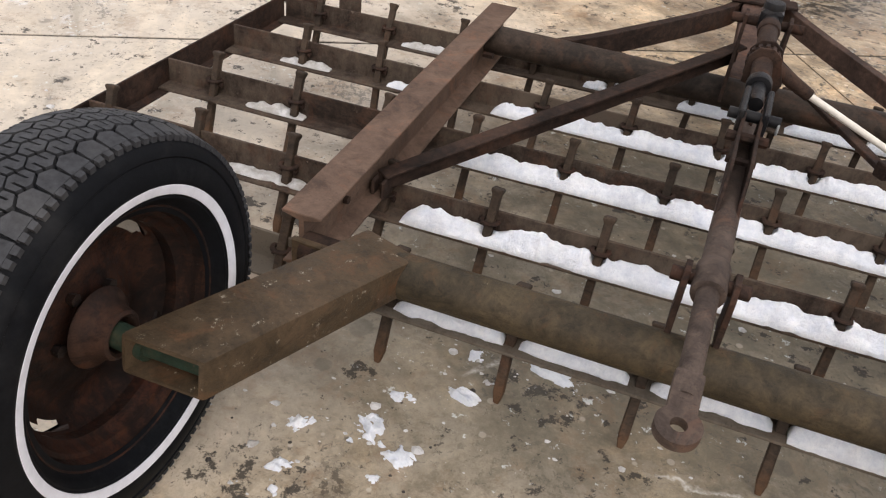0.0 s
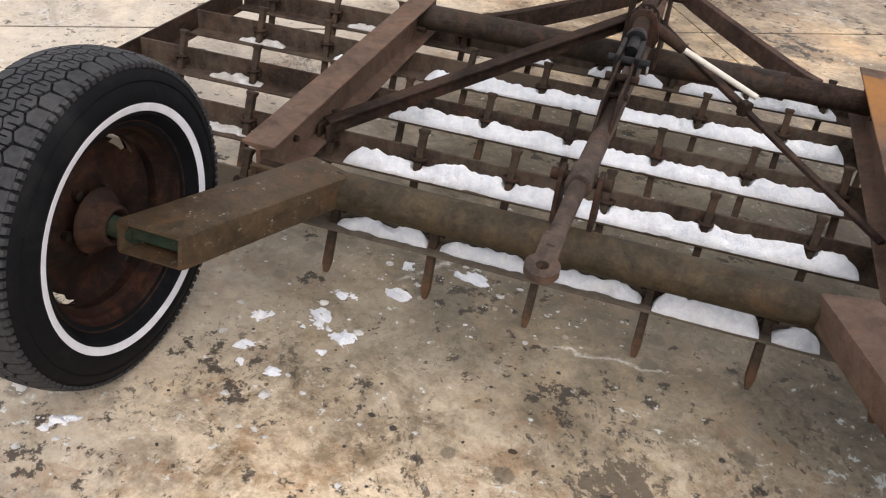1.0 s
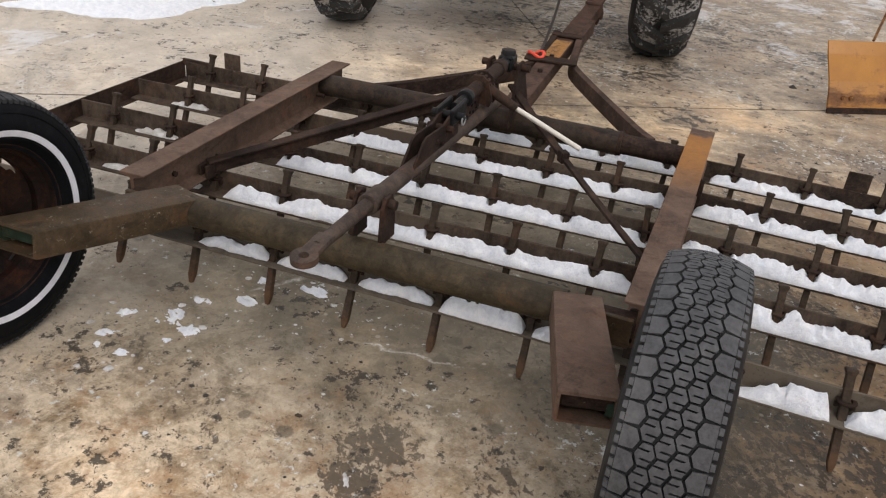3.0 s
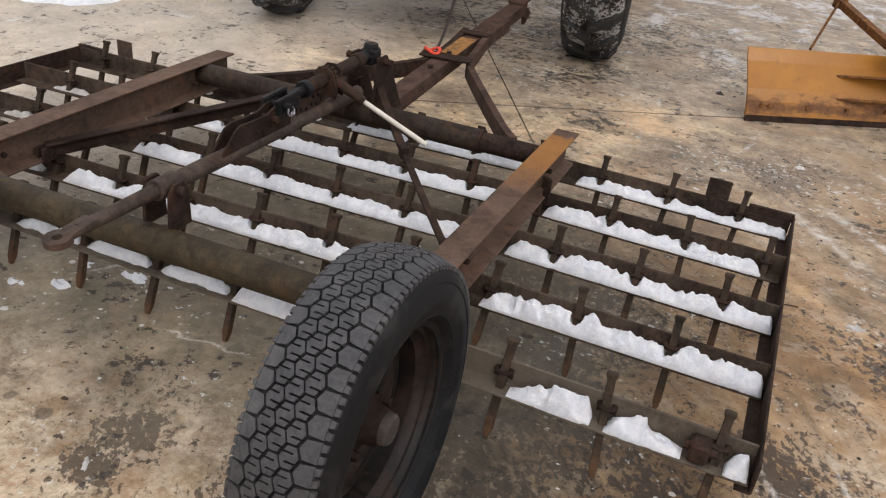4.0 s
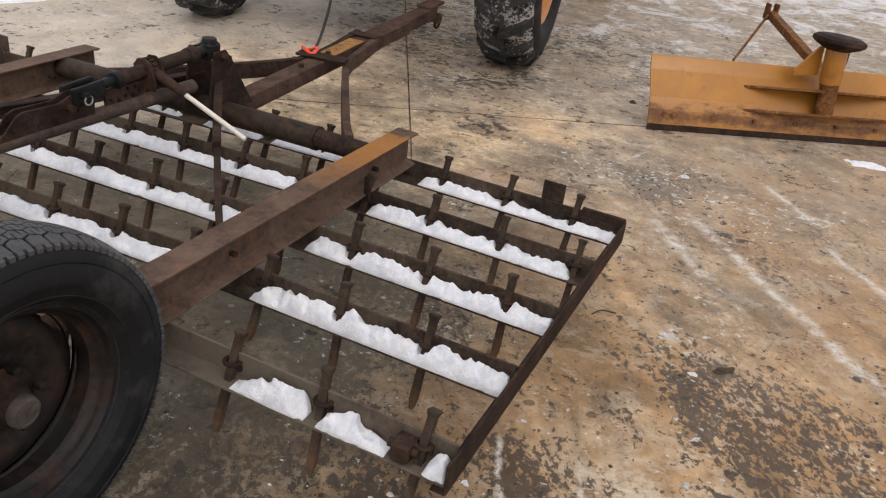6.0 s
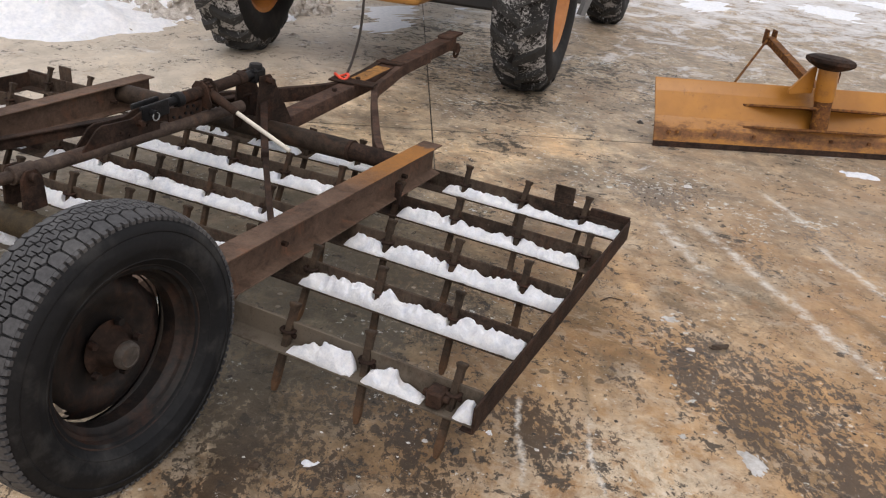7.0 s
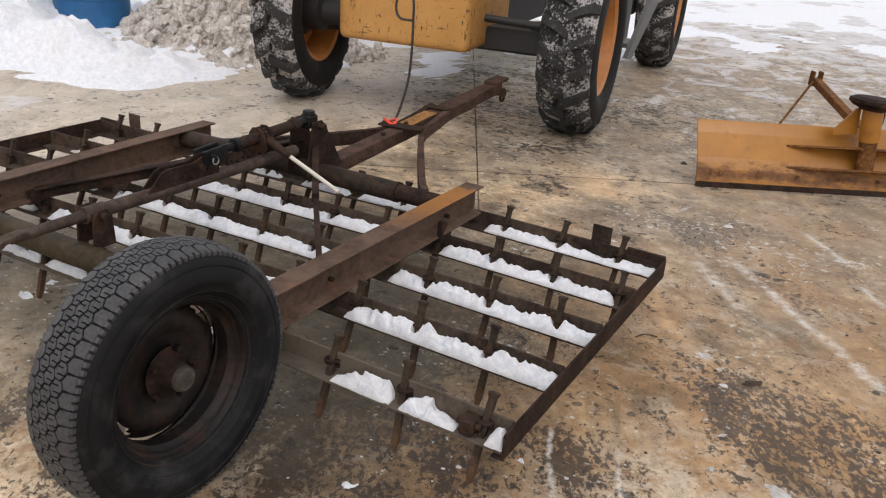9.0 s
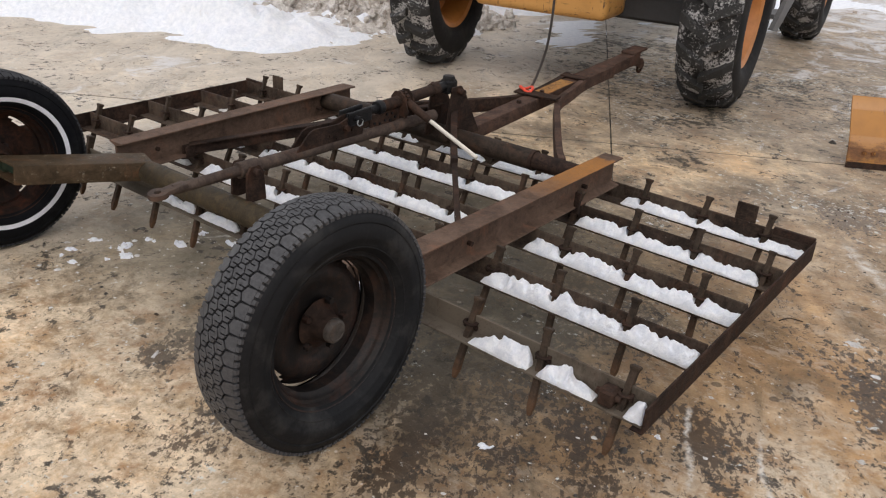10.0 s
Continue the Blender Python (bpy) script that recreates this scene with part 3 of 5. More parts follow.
def lathe(profile, n=64, bm=None, skip=None):
    """Turn (x, r) pairs round the x axis."""
    b = bmesh.new()
    rings = [[b.verts.new((x, r * math.cos(math.tau * k / n), r * math.sin(math.tau * k / n))) for k in range(n)] for x, r in profile]
    for i, (r, s) in enumerate(zip(rings, rings[1:])):
        for k in range(n):
            if not (skip and skip(i, k)):
                b.faces.new((r[k], r[(k + 1) % n], s[(k + 1) % n], s[k]))
    return b if bm is None else joined(bm, b)


def sheet(outline, thick, m=None, bm=None, bevel=0.001):
    """A plate: an outline in its x, z plane, thick along y."""
    b = bmesh.new()
    f = b.faces.new([b.verts.new((x, -thick / 2, z)) for x, z in outline])
    top = bmesh.ops.extrude_face_region(b, geom=[f])["geom"]
    bmesh.ops.translate(b, verts=[v for v in top if isinstance(v, bmesh.types.BMVert)], vec=(0, thick, 0))
    bmesh.ops.recalc_face_normals(b, faces=b.faces)
    bevelled(b, bevel)
    if m is not None:
        b.transform(m)
    return b if bm is None else joined(bm, b)


def rope(name, points, r, material, parent, label=""):
    """A round cord along points, as a mesh."""
    b = bmesh.new()
    n, rings = 8, []
    pts = [Vector(p) for p in points]
    for i, p in enumerate(pts):
        d = (pts[min(i + 1, len(pts) - 1)] - pts[max(i - 1, 0)]).normalized()
        ax = d.cross(Vector((0.3, 1, 0.1))).normalized()
        ay = d.cross(ax)
        rings.append([b.verts.new(p + r * (math.cos(math.tau * k / n) * ax + math.sin(math.tau * k / n) * ay)) for k in range(n)])
    for a, c in zip(rings, rings[1:]):
        for k in range(n):
            b.faces.new((a[k], a[(k + 1) % n], c[(k + 1) % n], c[k]))
    b.faces.new(rings[0]), b.faces.new(rings[-1])
    return part(name, b, material, parent, label, True)


def smooth_path(points, steps=8):
    """Catmull-Rom through points."""
    pts = [Vector(p) for p in points]
    pts = [2 * pts[0] - pts[1]] + pts + [2 * pts[-1] - pts[-2]]
    out = []
    for a, b, c, d in zip(pts, pts[1:], pts[2:], pts[3:]):
        for k in range(steps):
            t = k / steps
            out.append(0.5 * (2 * b + (c - a) * t + (2 * a - 5 * b + 4 * c - d) * t * t + (3 * b - a - 3 * c + d) * t ** 3))
    return out + [pts[-2]]


# ---- ground: one sheet with recessed joints ----
def ground():
    def lines(joints, half):
        far = [-400, -120, -40, -14, -6, -2.5, -0.9, 2.5, 6, 14, 40, 120, 400]
        vals = [(v, 0) for v in far if all(abs(v - j) > 0.3 for j in joints)]
        for j in joints:
            vals += [(j - half, 0), (j - half * 0.6, -0.007), (j + half * 0.6, -0.007), (j + half, 0)]
        return sorted(vals)
    b = bmesh.new()
    xs, ys = lines([0.0], 0.0038), lines([0.0], 0.0085)
    grid = [[b.verts.new((x + 0.05 * y, y, min(dx if y > -0.8 else 0.0, dy))) for y, dy in ys] for x, dx in xs]
    for i in range(len(xs) - 1):
        for k in range(len(ys) - 1):
            b.faces.new((grid[i][k], grid[i + 1][k], grid[i + 1][k + 1], grid[i][k + 1]))
    b.transform(pose(0.185, 2.065, 0, 0, 0, math.degrees(SLAB)))
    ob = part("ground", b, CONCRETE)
    return tagged(ob, "wet stained concrete apron with sawn joints and salt marks", "ground", kind="structure")


ground()

# ---- the harrow ----
harrow = tagged(new("harrow"), "rusty brown spike-tooth harrow on two wheels, snow on its bars", "harrow")
ROWS_Y, SKEW = [0.040, 0.318, 0.584, 0.863, 1.143], [0.03, 0.05, 0.05, 0.055, 0.065]
PHASE = [0.0, 0.077, 0.153, 0.019, 0.1335]
PITCH, BAR_Z, BAR_H, BAR_D = 0.2125, 0.105, 0.062, 0.052
END, END_L = 1.345, -1.257


def row_y(row, x):
    """The front edge of a bar: straight on one side, skewed on the rest."""
    return ROWS_Y[row] + SKEW[row] * min(0.0, x - 0.62)



def angle_bar(row):
    """An angle iron: a flat flange in front, an upright one behind."""
    b = bmesh.new()
    t = 0.006
    ends = []
    for x in (END_L + 0.004, 0.62, END - 0.006):
        y = row_y(row, x)
        prof = [(y, BAR_Z), (y + BAR_D, BAR_Z), (y + BAR_D, BAR_Z + BAR_H), (y + BAR_D - t, BAR_Z + BAR_H), (y + BAR_D - t, BAR_Z + t), (y, BAR_Z + t)]
        ends.append([b.verts.new((x, py, pz)) for py, pz in prof])
    for p, q in zip(ends, ends[1:]):
        for k in range(6):
            b.faces.new((p[k], p[(k + 1) % 6], q[(k + 1) % 6], q[k]))
    b.faces.new(ends[0]), b.faces.new(ends[-1][::-1])
    bevelled(b, 0.0012)
    return b


def tooth_mesh():
    """A square spike with a tapered point and a hammered head; its origin is at bar height."""
    b = bmesh.new()
    w = 0.0083
    levels = [(-0.113, 0.0045, 0.0050), (-0.092, 0.0085, w), (-0.03, w * 0.95, w), (0.0, w, w), (0.088, w, w), (0.094, w * 1.30, w * 1.25), (0.099, w * 1.45, w * 1.35), (0.102, w * 1.25, w * 1.15)]
    rings = [[b.verts.new((sx * a, sy * c, z)) for sx, sy in ((-1, -1), (1, -1), (1, 1), (-1, 1))] for z, a, c in levels]
    for r, s in zip(rings, rings[1:]):
        for k in range(4):
            b.faces.new((r[k], r[(k + 1) % 4], s[(k + 1) % 4], s[k]))
    b.faces.new(rings[0][::-1]), b.faces.new(rings[-1])
    bevelled(b, 0.0015)
    return b


def clip_mesh():
    """The flat collar round a tooth and the bolt that clamps it to the upright flange."""
    n, b = 14, bmesh.new()
    rings = []
    for r, z in ((0.0105, 0.036), (0.0175, 0.036), (0.0190, 0.0385), (0.0175, 0.041), (0.0105, 0.041)):
        rings.append([b.verts.new((r * 1.12 * math.cos(math.tau * k / n), 0.010 + r * math.sin(math.tau * k / n), z)) for k in range(n)])
    for p, q in zip(rings, rings[1:] + rings[:1]):
        for k in range(n):
            b.faces.new((p[k], p[(k + 1) % n], q[(k + 1) % n], q[k]))
    pole((-0.017, 0.012, 0.026), (0.017, 0.012, 0.026), 0.0042, n=8, bm=b)
    pole((-0.019, 0.012, 0.026), (-0.014, 0.012, 0.026), 0.0068, n=6, bm=b)
    pole((0.014, 0.012, 0.026), (0.019, 0.012, 0.026), 0.0068, n=6, bm=b)
    return b


tooth_one = clip_one = None
rng = random.Random(4)
teeth = []
for row, phase in enumerate(PHASE):
    bar = part("harrow_bar", angle_bar(row), BAR if row else DUSTYBAR, harrow)
    for k in range(-7, 8):
        x = phase + PITCH * k
        if x > END - 0.03 or x < END_L + 0.005:
            continue
        y = row_y(row, x) + 0.029
        lean, roll = 20 + rng.uniform(-3, 3), rng.uniform(-3, 3)
        m = pose(x, y, 0.112, -lean, roll, rng.uniform(-6, 6))
        if tooth_one is None:
            tooth_one = part("tooth", tooth_mesh(), TOOTH, bar)
            clip_one = part("tooth_clip", clip_mesh(), RUST, bar)
            tooth_one.matrix_basis, clip_one.matrix_basis = at(m), at(pose(x, y, 0.108))
        else:
            share("tooth", tooth_one, m, bar)
            share("tooth_clip", clip_one, pose(x, y, 0.108), bar)
        teeth.append((row, x))
    if row == 4:
        for x in (-1.056, 1.12):
            y = row_y(4, x) + BAR_D
            part("stop_plate", box(x - 0.034, x + 0.034, y, y + 0.006, 0.13, 0.225, 0.001), BAR, bar)

for x0, y0, x1, y1, side in ((-1.246, -0.02, -1.272, 1.085, -1), (1.345, 0.03, 1.345, 1.20, 1)):
    b = strip([(x0, y0, 0.133), (x1, y1, 0.133)], 0.006, 0.066)
    strip([(x0 - side * 0.014, y0, 0.1005), (x1 - side * 0.014, y1, 0.1005)], 0.030, 0.005, b)
    part("end_bar", b, RUST, harrow)
    part("corner_plate", box(min(x1, x1 - side * 0.13), max(x1, x1 - side * 0.13), y1 - 0.012, y1 + 0.001, 0.150, 0.176, 0.002), RUST, harrow)
part("clamp", box(1.225, 1.262, 0.042, 0.085, 0.112, 0.155, 0.006), RUST, harrow)
part("clamp_bolt", pole((1.215, 0.062, 0.136), (1.275, 0.062, 0.136), 0.009, n=8), RUST, harrow)


def i_beam(a, c, bottom, top, w):
    """An I-shaped girder from a to c (in plan)."""
    b = bmesh.new()
    t, web = 0.008, 0.006
    prof = [(-w / 2, bottom), (w / 2, bottom), (w / 2, bottom + t * 0.7), (web / 2, bottom + t * 1.4), (web / 2, top - t * 1.4), (w / 2, top - t * 0.7),
            (w / 2, top), (-w / 2, top), (-w / 2, top - t * 0.7), (-web / 2, top - t * 1.4), (-web / 2, bottom + t * 1.4), (-w / 2, bottom + t * 0.7)]
    d = (Vector(c) - Vector(a)).normalized()
    side = Vector((d.y, -d.x))
    ends = [[b.verts.new((p[0] + side.x * s, p[1] + side.y * s, z)) for s, z in prof] for p in (a, c)]
    n = len(prof)
    for k in range(n):
        b.faces.new((ends[0][k], ends[0][(k + 1) % n], ends[1][(k + 1) % n], ends[1][k]))
    b.faces.new(ends[0]), b.faces.new(ends[1][::-1])
    bevelled(b, 0.0015)
    return b


BEAM_L, BEAM_R = ((-0.566, -0.012), (-0.612, 1.112)), ((0.649, 0.015), (0.643, 1.160))
beam_l = part("girder", i_beam(*BEAM_L, 0.168, 0.273, 0.070), BEAM, harrow)
beam_r = part("girder", i_beam(*BEAM_R, 0.168, 0.273, 0.072), PAINTEDBEAM, harrow, "brown steel girder with worn orange paint at its end")
for beam, x, ys in ((beam_l, -0.575, (0.14, 0.9)), (beam_r, 0.650, (0.32, 0.95))):
    for y in ys:
        part("bolt", pole((x - 0.012, y, 0.215), (x + 0.014, y, 0.215), 0.008, n=6), RUST, beam)
for x, y in ((0.655, 0.86), (-0.60, 0.86)):
    part("hanger_lug", box(x + (0.016 if x > 0 else -0.036), x + (0.036 if x > 0 else -0.016), y, y + 0.014, 0.150, 0.225, 0.002), RUST, harrow)

# pipes
PIPE_Z, PIPE_R = 0.219, 0.037
part("rear_pipe", pole((-0.40, -0.012, PIPE_Z), (0.50, 0.018, PIPE_Z), PIPE_R, n=32), DARKOLIVE, harrow, smooth=True)
part("pipe_end", pole((-0.56, -0.010, PIPE_Z - 0.01), (-0.40, -0.008, PIPE_Z - 0.01), 0.028, n=24), RUST, harrow, smooth=True)
part("pipe_end", pole((0.50, 0.03, PIPE_Z - 0.01), (0.645, 0.035, PIPE_Z - 0.01), 0.028, n=24), RUST, harrow, smooth=True)
FRONT_Y, FRONT_Z = 0.985, 0.232
front_pipe = part("front_pipe", pole((-0.60, FRONT_Y - 0.02, FRONT_Z), (0.42, FRONT_Y + 0.015, FRONT_Z), 0.036, n=32), DARKPIPE, harrow, smooth=True)
part("pipe_end", pole((0.42, FRONT_Y + 0.015, FRONT_Z), (0.645, FRONT_Y + 0.02, FRONT_Z - 0.002), 0.031, n=28), RUST, harrow, smooth=True)
part("weld_collar", pole((0.412, FRONT_Y + 0.015, FRONT_Z), (0.425, FRONT_Y + 0.015, FRONT_Z), 0.0375, n=28), RUST, front_pipe, smooth=True)

# wheel arms
part("wheel_arm", tube_box((-0.540, -0.382, 0.274), (-0.420, 0.014, 0.222), 0.108, 0.062, 0.007, 0.007, skew=0.38), OLIVE, harrow, smooth=True)
part("wheel_arm", tube_box((0.624, -0.362, 0.282), (0.520, 0.022, 0.226), 0.102, 0.060, 0.007, 0.007), BEAM, harrow, smooth=True)
for a, c, skew in (((-0.540, -0.382, 0.274), (-0.420, 0.014, 0.222), 0.38), ((0.624, -0.362, 0.282), (0.520, 0.022, 0.226), 0.0)):
    b = box(-0.044, 0.044, 0.014, 0.090, -0.008, 0.023, 0.004)
    for v in b.verts:
        v.co.y += skew * v.co.x
    b.transform(along(a, c))
    part("arm_insert", b, GREEN if skew else RUST, harrow, "green plate inside the arm" if skew else "")
part("arm_web", box(-0.575, -0.46, -0.03, -0.018, 0.175, 0.235, 0.002), OLIVE, harrow)
part("arm_web", box(0.53, 0.64, 0.0, 0.012, 0.172, 0.24, 0.002), OLIVE, harrow)

# ---- wheels: axis along x, +x outwards ----
R_TYRE = 0.329


def crown(x):
    return R_TYRE - 0.013 * (abs(x) / 0.075) ** 2.4


def tread_mesh():
    """Rows of six-sided blocks, the inner ones cut by a narrow S, the outer ones running into siped shoulders."""
    b = bmesh.new()
    n, w = 56, 0.0272
    step = math.tau / n

    def put(poly, depth=0.009):
        lo, hi = [], []
        for x, a in poly:
            for r, out in ((crown(x) - depth, lo), (crown(x), hi)):
                out.append(b.verts.new((x, r * math.cos(a), r * math.sin(a))))
        b.faces.new(hi)
        for i in range(len(poly)):
            k = (i + 1) % len(poly)
            b.faces.new((lo[i], lo[k], hi[k], hi[i]))
    f, g, s = 0.82, 0.0015, step
    A, B, C, D, E, F = (2 * w / 3, 0), (w / 3, s / 2), (-w / 3, s / 2), (-2 * w / 3, 0), (-w / 3, -s / 2), (w / 3, -s / 2)
    ab, de = (w / 2, s / 4), (-w / 2, -s / 4)
    p, q = (-w * 0.28, s * 0.22), (w * 0.28, -s * 0.22)
    for col in range(-1, 2):
        for k in range(n):
            a0 = step * (k + 0.5 * (col % 2))
            for poly, sign in (([ab, p, q, de, E, F, A], -1), ([ab, B, C, D, de, q, p], 1)):
                put([(col * w + x * f - sign * g * 0.6, a0 + a * f + sign * g / R_TYRE) for x, a in poly])
    for side in (-1, 1):
        for k in range(n):
            a0 = step * k
            rim = 0.0700
            put([(side * (2 * w + x), a0 + a * f) for x, a in ((-2 * w / 3 * f, 0), (-w / 3 * f, s / 2), (rim - 2 * w, s * 0.56), (rim - 2 * w, -s * 0.56), (-w / 3 * f, -s / 2))])
            for h in (-0.25, 0.25):
                put([(side * x, a0 + step * (h + da)) for x, da in ((0.0708, -0.17), (0.0785, -0.15), (0.0785, 0.15), (0.0708, 0.17))], 0.008)
    return b


def tyre_mesh():
    """A round-shouldered carcass with fine sidewall ridges, closing on the bead."""
    half = [(0.0, R_TYRE - 0.008), (0.045, R_TYRE - 0.011), (0.066, R_TYRE - 0.016), (0.0765, R_TYRE - 0.022), (0.0835, R_TYRE - 0.034), (0.0858, R_TYRE - 0.0415), (0.0862, R_TYRE - 0.0435), (0.0842, R_TYRE - 0.046), (0.0882, 0.272),
            (0.0900, 0.262), (0.0905, 0.252), (0.0890, 0.2440), (0.0875, 0.2425), (0.0850, 0.2300), (0.0822, 0.2260), (0.0828, 0.2235), (0.0760, 0.2165), (0.0690, 0.2120), (0.0640, 0.2080), (0.060, 0.196)]
    return lathe([(-x, r) for x, r in reversed(half[1:])] + half, 96)


def rim_mesh(set_out):
    """Rolled lips, stepped bead seats, drop well and a dished disc with four crescent slots."""
    half = [(0.0585, 0.2070), (0.0625, 0.2095), (0.0645, 0.2065), (0.0605, 0.2010), (0.0500, 0.1965), (0.0420, 0.1935), (0.0385, 0.1860), (0.0260, 0.1820), (0.0190, 0.1720)]
    b = lathe(half + [(-x, r) for x, r in reversed(half)], 96)

    def slot(i, k):
        j = (k % 24) - 12
        return (i == 1 and abs(j) < 5) or (i == 2 and abs(j) < 3)
    for back in (set_out, set_out - 0.005):
        lathe([(-0.012 + back, 0.1725), (-0.010 + back, 0.1690), (-0.004 + back, 0.1610), (0.003 + back, 0.1530), (0.009 + back, 0.1450), (0.014 + back, 0.132), (0.015 + back, 0.118), (0.008 + back, 0.100), (0.004 + back, 0.086), (0.004 + back, 0.036)], 96, b, slot)
    return b


def hub_mesh():
    """The bearing hub: an open mouth behind, a flange, and a nose with a pressed cap in front."""
    return lathe([(-0.030, 0.0), (-0.030, 0.027), (-0.048, 0.029), (-0.051, 0.034), (-0.048, 0.040), (-0.036, 0.043), (-0.022, 0.048), (-0.016, 0.056), (-0.010, 0.064), (-0.006, 0.066), (-0.004, 0.064), (0.000, 0.050), (0.008, 0.043), (0.024, 0.0375), (0.040, 0.0345), (0.043, 0.033), (0.043, 0.0)], 40)


HUBRUST = rusty("rusty_hub_steel", (0.010, 0.006, 0.005), (0.028, 0.016, 0.0118), (0.064, 0.033, 0.021), (0.11, 0.085, 0.066), 6.5, (0.5, 0.8), 0.70)
CAP = rusty("worn_grey_cap_steel", (0.030, 0.026, 0.023), (0.070, 0.062, 0.055), (0.125, 0.112, 0.10), (0.17, 0.15, 0.13), 2.6, (0.35, 0.6), 0.68)
DARKRIM = rusty("blackened_wheel_steel", (0.0042, 0.0042, 0.0046), (0.0130, 0.0112, 0.0108), (0.046, 0.027, 0.020), (0.060, 0.050, 0.044), 8.0, (0.32, 0.65), 0.68, None, 0.25)


def wheel(m, first=None):
    w = new("wheel")
    w.parent = harrow
    w.matrix_basis = at(m)
    kinds = (("tyre", tyre_mesh, RUBBER, "black rubber tyre"), ("tread", tread_mesh, TREAD, "worn grey block tread"), ("whitewall", lambda: lathe([(-0.0830, 0.2288), (-0.0860, 0.2295), (-0.0884, 0.2370), (-0.0896, 0.2445), (-0.0885, 0.2456)], 96), WHITEWALL, "white sidewall band"),
             ("rim", lambda: rim_mesh(0.018 if first else -0.024), WHEELRUST if first else DARKRIM, "rusty steel rim with slots" if first else "blackened steel rim with slots"), ("hub", hub_mesh, HUBRUST if first else RUST, "rusty brown hub"))
    made = []
    for i, (name, make, mat, label) in enumerate(kinds):
        made.append(share(name, first[i], Matrix(), w) if first and i < 3 else part(name, make(), mat, w, label, name != "tread", 1.0))
        tagged(made[-1], label)
        if name == "tread":
            slot = made[-1].material_slots[0]
            slot.link, slot.material = "OBJECT", TREAD if first else SHEENTREAD
        if name == "tyre":
            slot = made[-1].material_slots[0]
            slot.link, slot.material = "OBJECT", RUBBER if first else DUSTYRUBBER
        if name == "rim" and not first:
            made[-1].matrix_basis = Matrix.Rotation(radians(-12), 4, "X")
    if not first:
        part("grease_cap", lathe([(0.040, 0.0315), (0.045, 0.0318), (0.056, 0.0305), (0.0600, 0.0270), (0.0610, 0.0230), (0.0595, 0.0215), (0.0595, 0.0)], 36), CAP, w, "worn grey pressed cap", True, 1.0)
    for k in range(5):
        a = math.tau * k / 5
        spot = Matrix.Translation((0, 0.066 * math.cos(a) / U, 0.066 * math.sin(a) / U))
        if len(made) == 5 and not first:
            made.append(part("lug_nut", pole((0.004, 0, 0), (0.020, 0, 0), 0.0105, 0.009, n=6), DARKRIM, w, size=1.0))
            made[-1].matrix_basis = at(spot)
        else:
            share("lug_nut", (first or made)[5], spot, w)
    return made


WHEEL_L = pose(-0.6604, -0.3565, 0.2700, 0, 0.4, 181.9)
WHEEL_R = pose(0.7478, -0.3245, 0.2720, 0, -0.6, 0.2) @ Matrix.Diagonal((0.97, 1.028, 1.028, 1))
parts = wheel(WHEEL_R)
wheel(WHEEL_L, parts)
part("axle", pole((-0.640, -0.3565, 0.270), (-0.575, -0.360, 0.272), 0.0175, n=20), GREEN, harrow, "green painted stub axle", True)
part("axle", pole((0.722, -0.3245, 0.272), (0.65, -0.328, 0.276), 0.017, n=20), GREEN, harrow, "green painted stub axle", True)

# ---- lift linkage ----
LX = 0.045
lever = part("lift_lever", pole((LX, 0.06, 0.336), (LX + 0.005, 0.88, 0.335), 0.0200, n=20), ROD, harrow, smooth=True)
part("lever_rod", pole((LX, -0.20, 0.335), (LX, 0.07, 0.336), 0.0140, 0.0165, n=20), ROD, lever, smooth=True)
part("pivot_sleeve", pole((LX, 0.012, 0.336), (LX, 0.080, 0.336), 0.0245, n=20, bevel=0.004), ROD, lever, smooth=True)

def eye_mesh():
    """A flat eye with a bore, tapering into the bar."""
    b = bmesh.new()
    n = 32
    rings = []
    for z, out in ((-0.007, 1), (0.007, 1)):
        rings.append(([b.verts.new((0.0100 * math.cos(math.tau * k / n), 0.0100 * math.sin(math.tau * k / n), z)) for k in range(n)],
                      [b.verts.new((0.0270 * math.cos(math.tau * k / n), 0.0270 * math.sin(math.tau * k / n), z)) for k in range(n)]))
    for k in range(n):
        q = (k + 1) % n
        b.faces.new((rings[1][0][k], rings[1][0][q], rings[1][1][q], rings[1][1][k]))
        b.faces.new((rings[0][0][k], rings[0][0][q], rings[0][1][q], rings[0][1][k]))
        b.faces.new((rings[0][0][k], rings[0][0][q], rings[1][0][q], rings[1][0][k]))
        b.faces.new((rings[0][1][k], rings[0][1][q], rings[1][1][q], rings[1][1][k]))
    tube_box((0, 0.018, 0), (0, 0.085, 0), 0.036, 0.0145, bevel=0.005, bm=b)
    b.transform(pose(LX, -0.246, 0.334, 6, 0, 0))
    return b


part("lever_eye", eye_mesh(), ROD, lever, "flat steel eye with a bore", True)
for dx in (-0.034, 0.034):
    part("pivot_lug", sheet([(-0.035, 0.0), (0.035, 0.0), (0.030, 0.085), (0.015, 0.108), (-0.015, 0.108), (-0.030, 0.085)], 0.009, pose(LX + dx, 0.045, 0.245, 0, 0, 90)), RUST, harrow)
part("pivot_pin", pole((LX - 0.055, 0.045, 0.335), (LX + 0.055, 0.045, 0.335), 0.011, n=12, bevel=0.002), RUST, harrow, smooth=True)
for dx in (-0.015, 0.015):
    part("crank_plate", sheet([(0.205, 0.0), (0.500, -0.004), (0.505, 0.072), (0.485, 0.082), (0.435, 0.080), (0.395, 0.066), (0.290, 0.070), (0.270, 0.062)], 0.006, Matrix.Translation((LX + dx, 0, 0.335)) @ pose(0, 0, 0, 0, 0, 90)), RUST, lever)
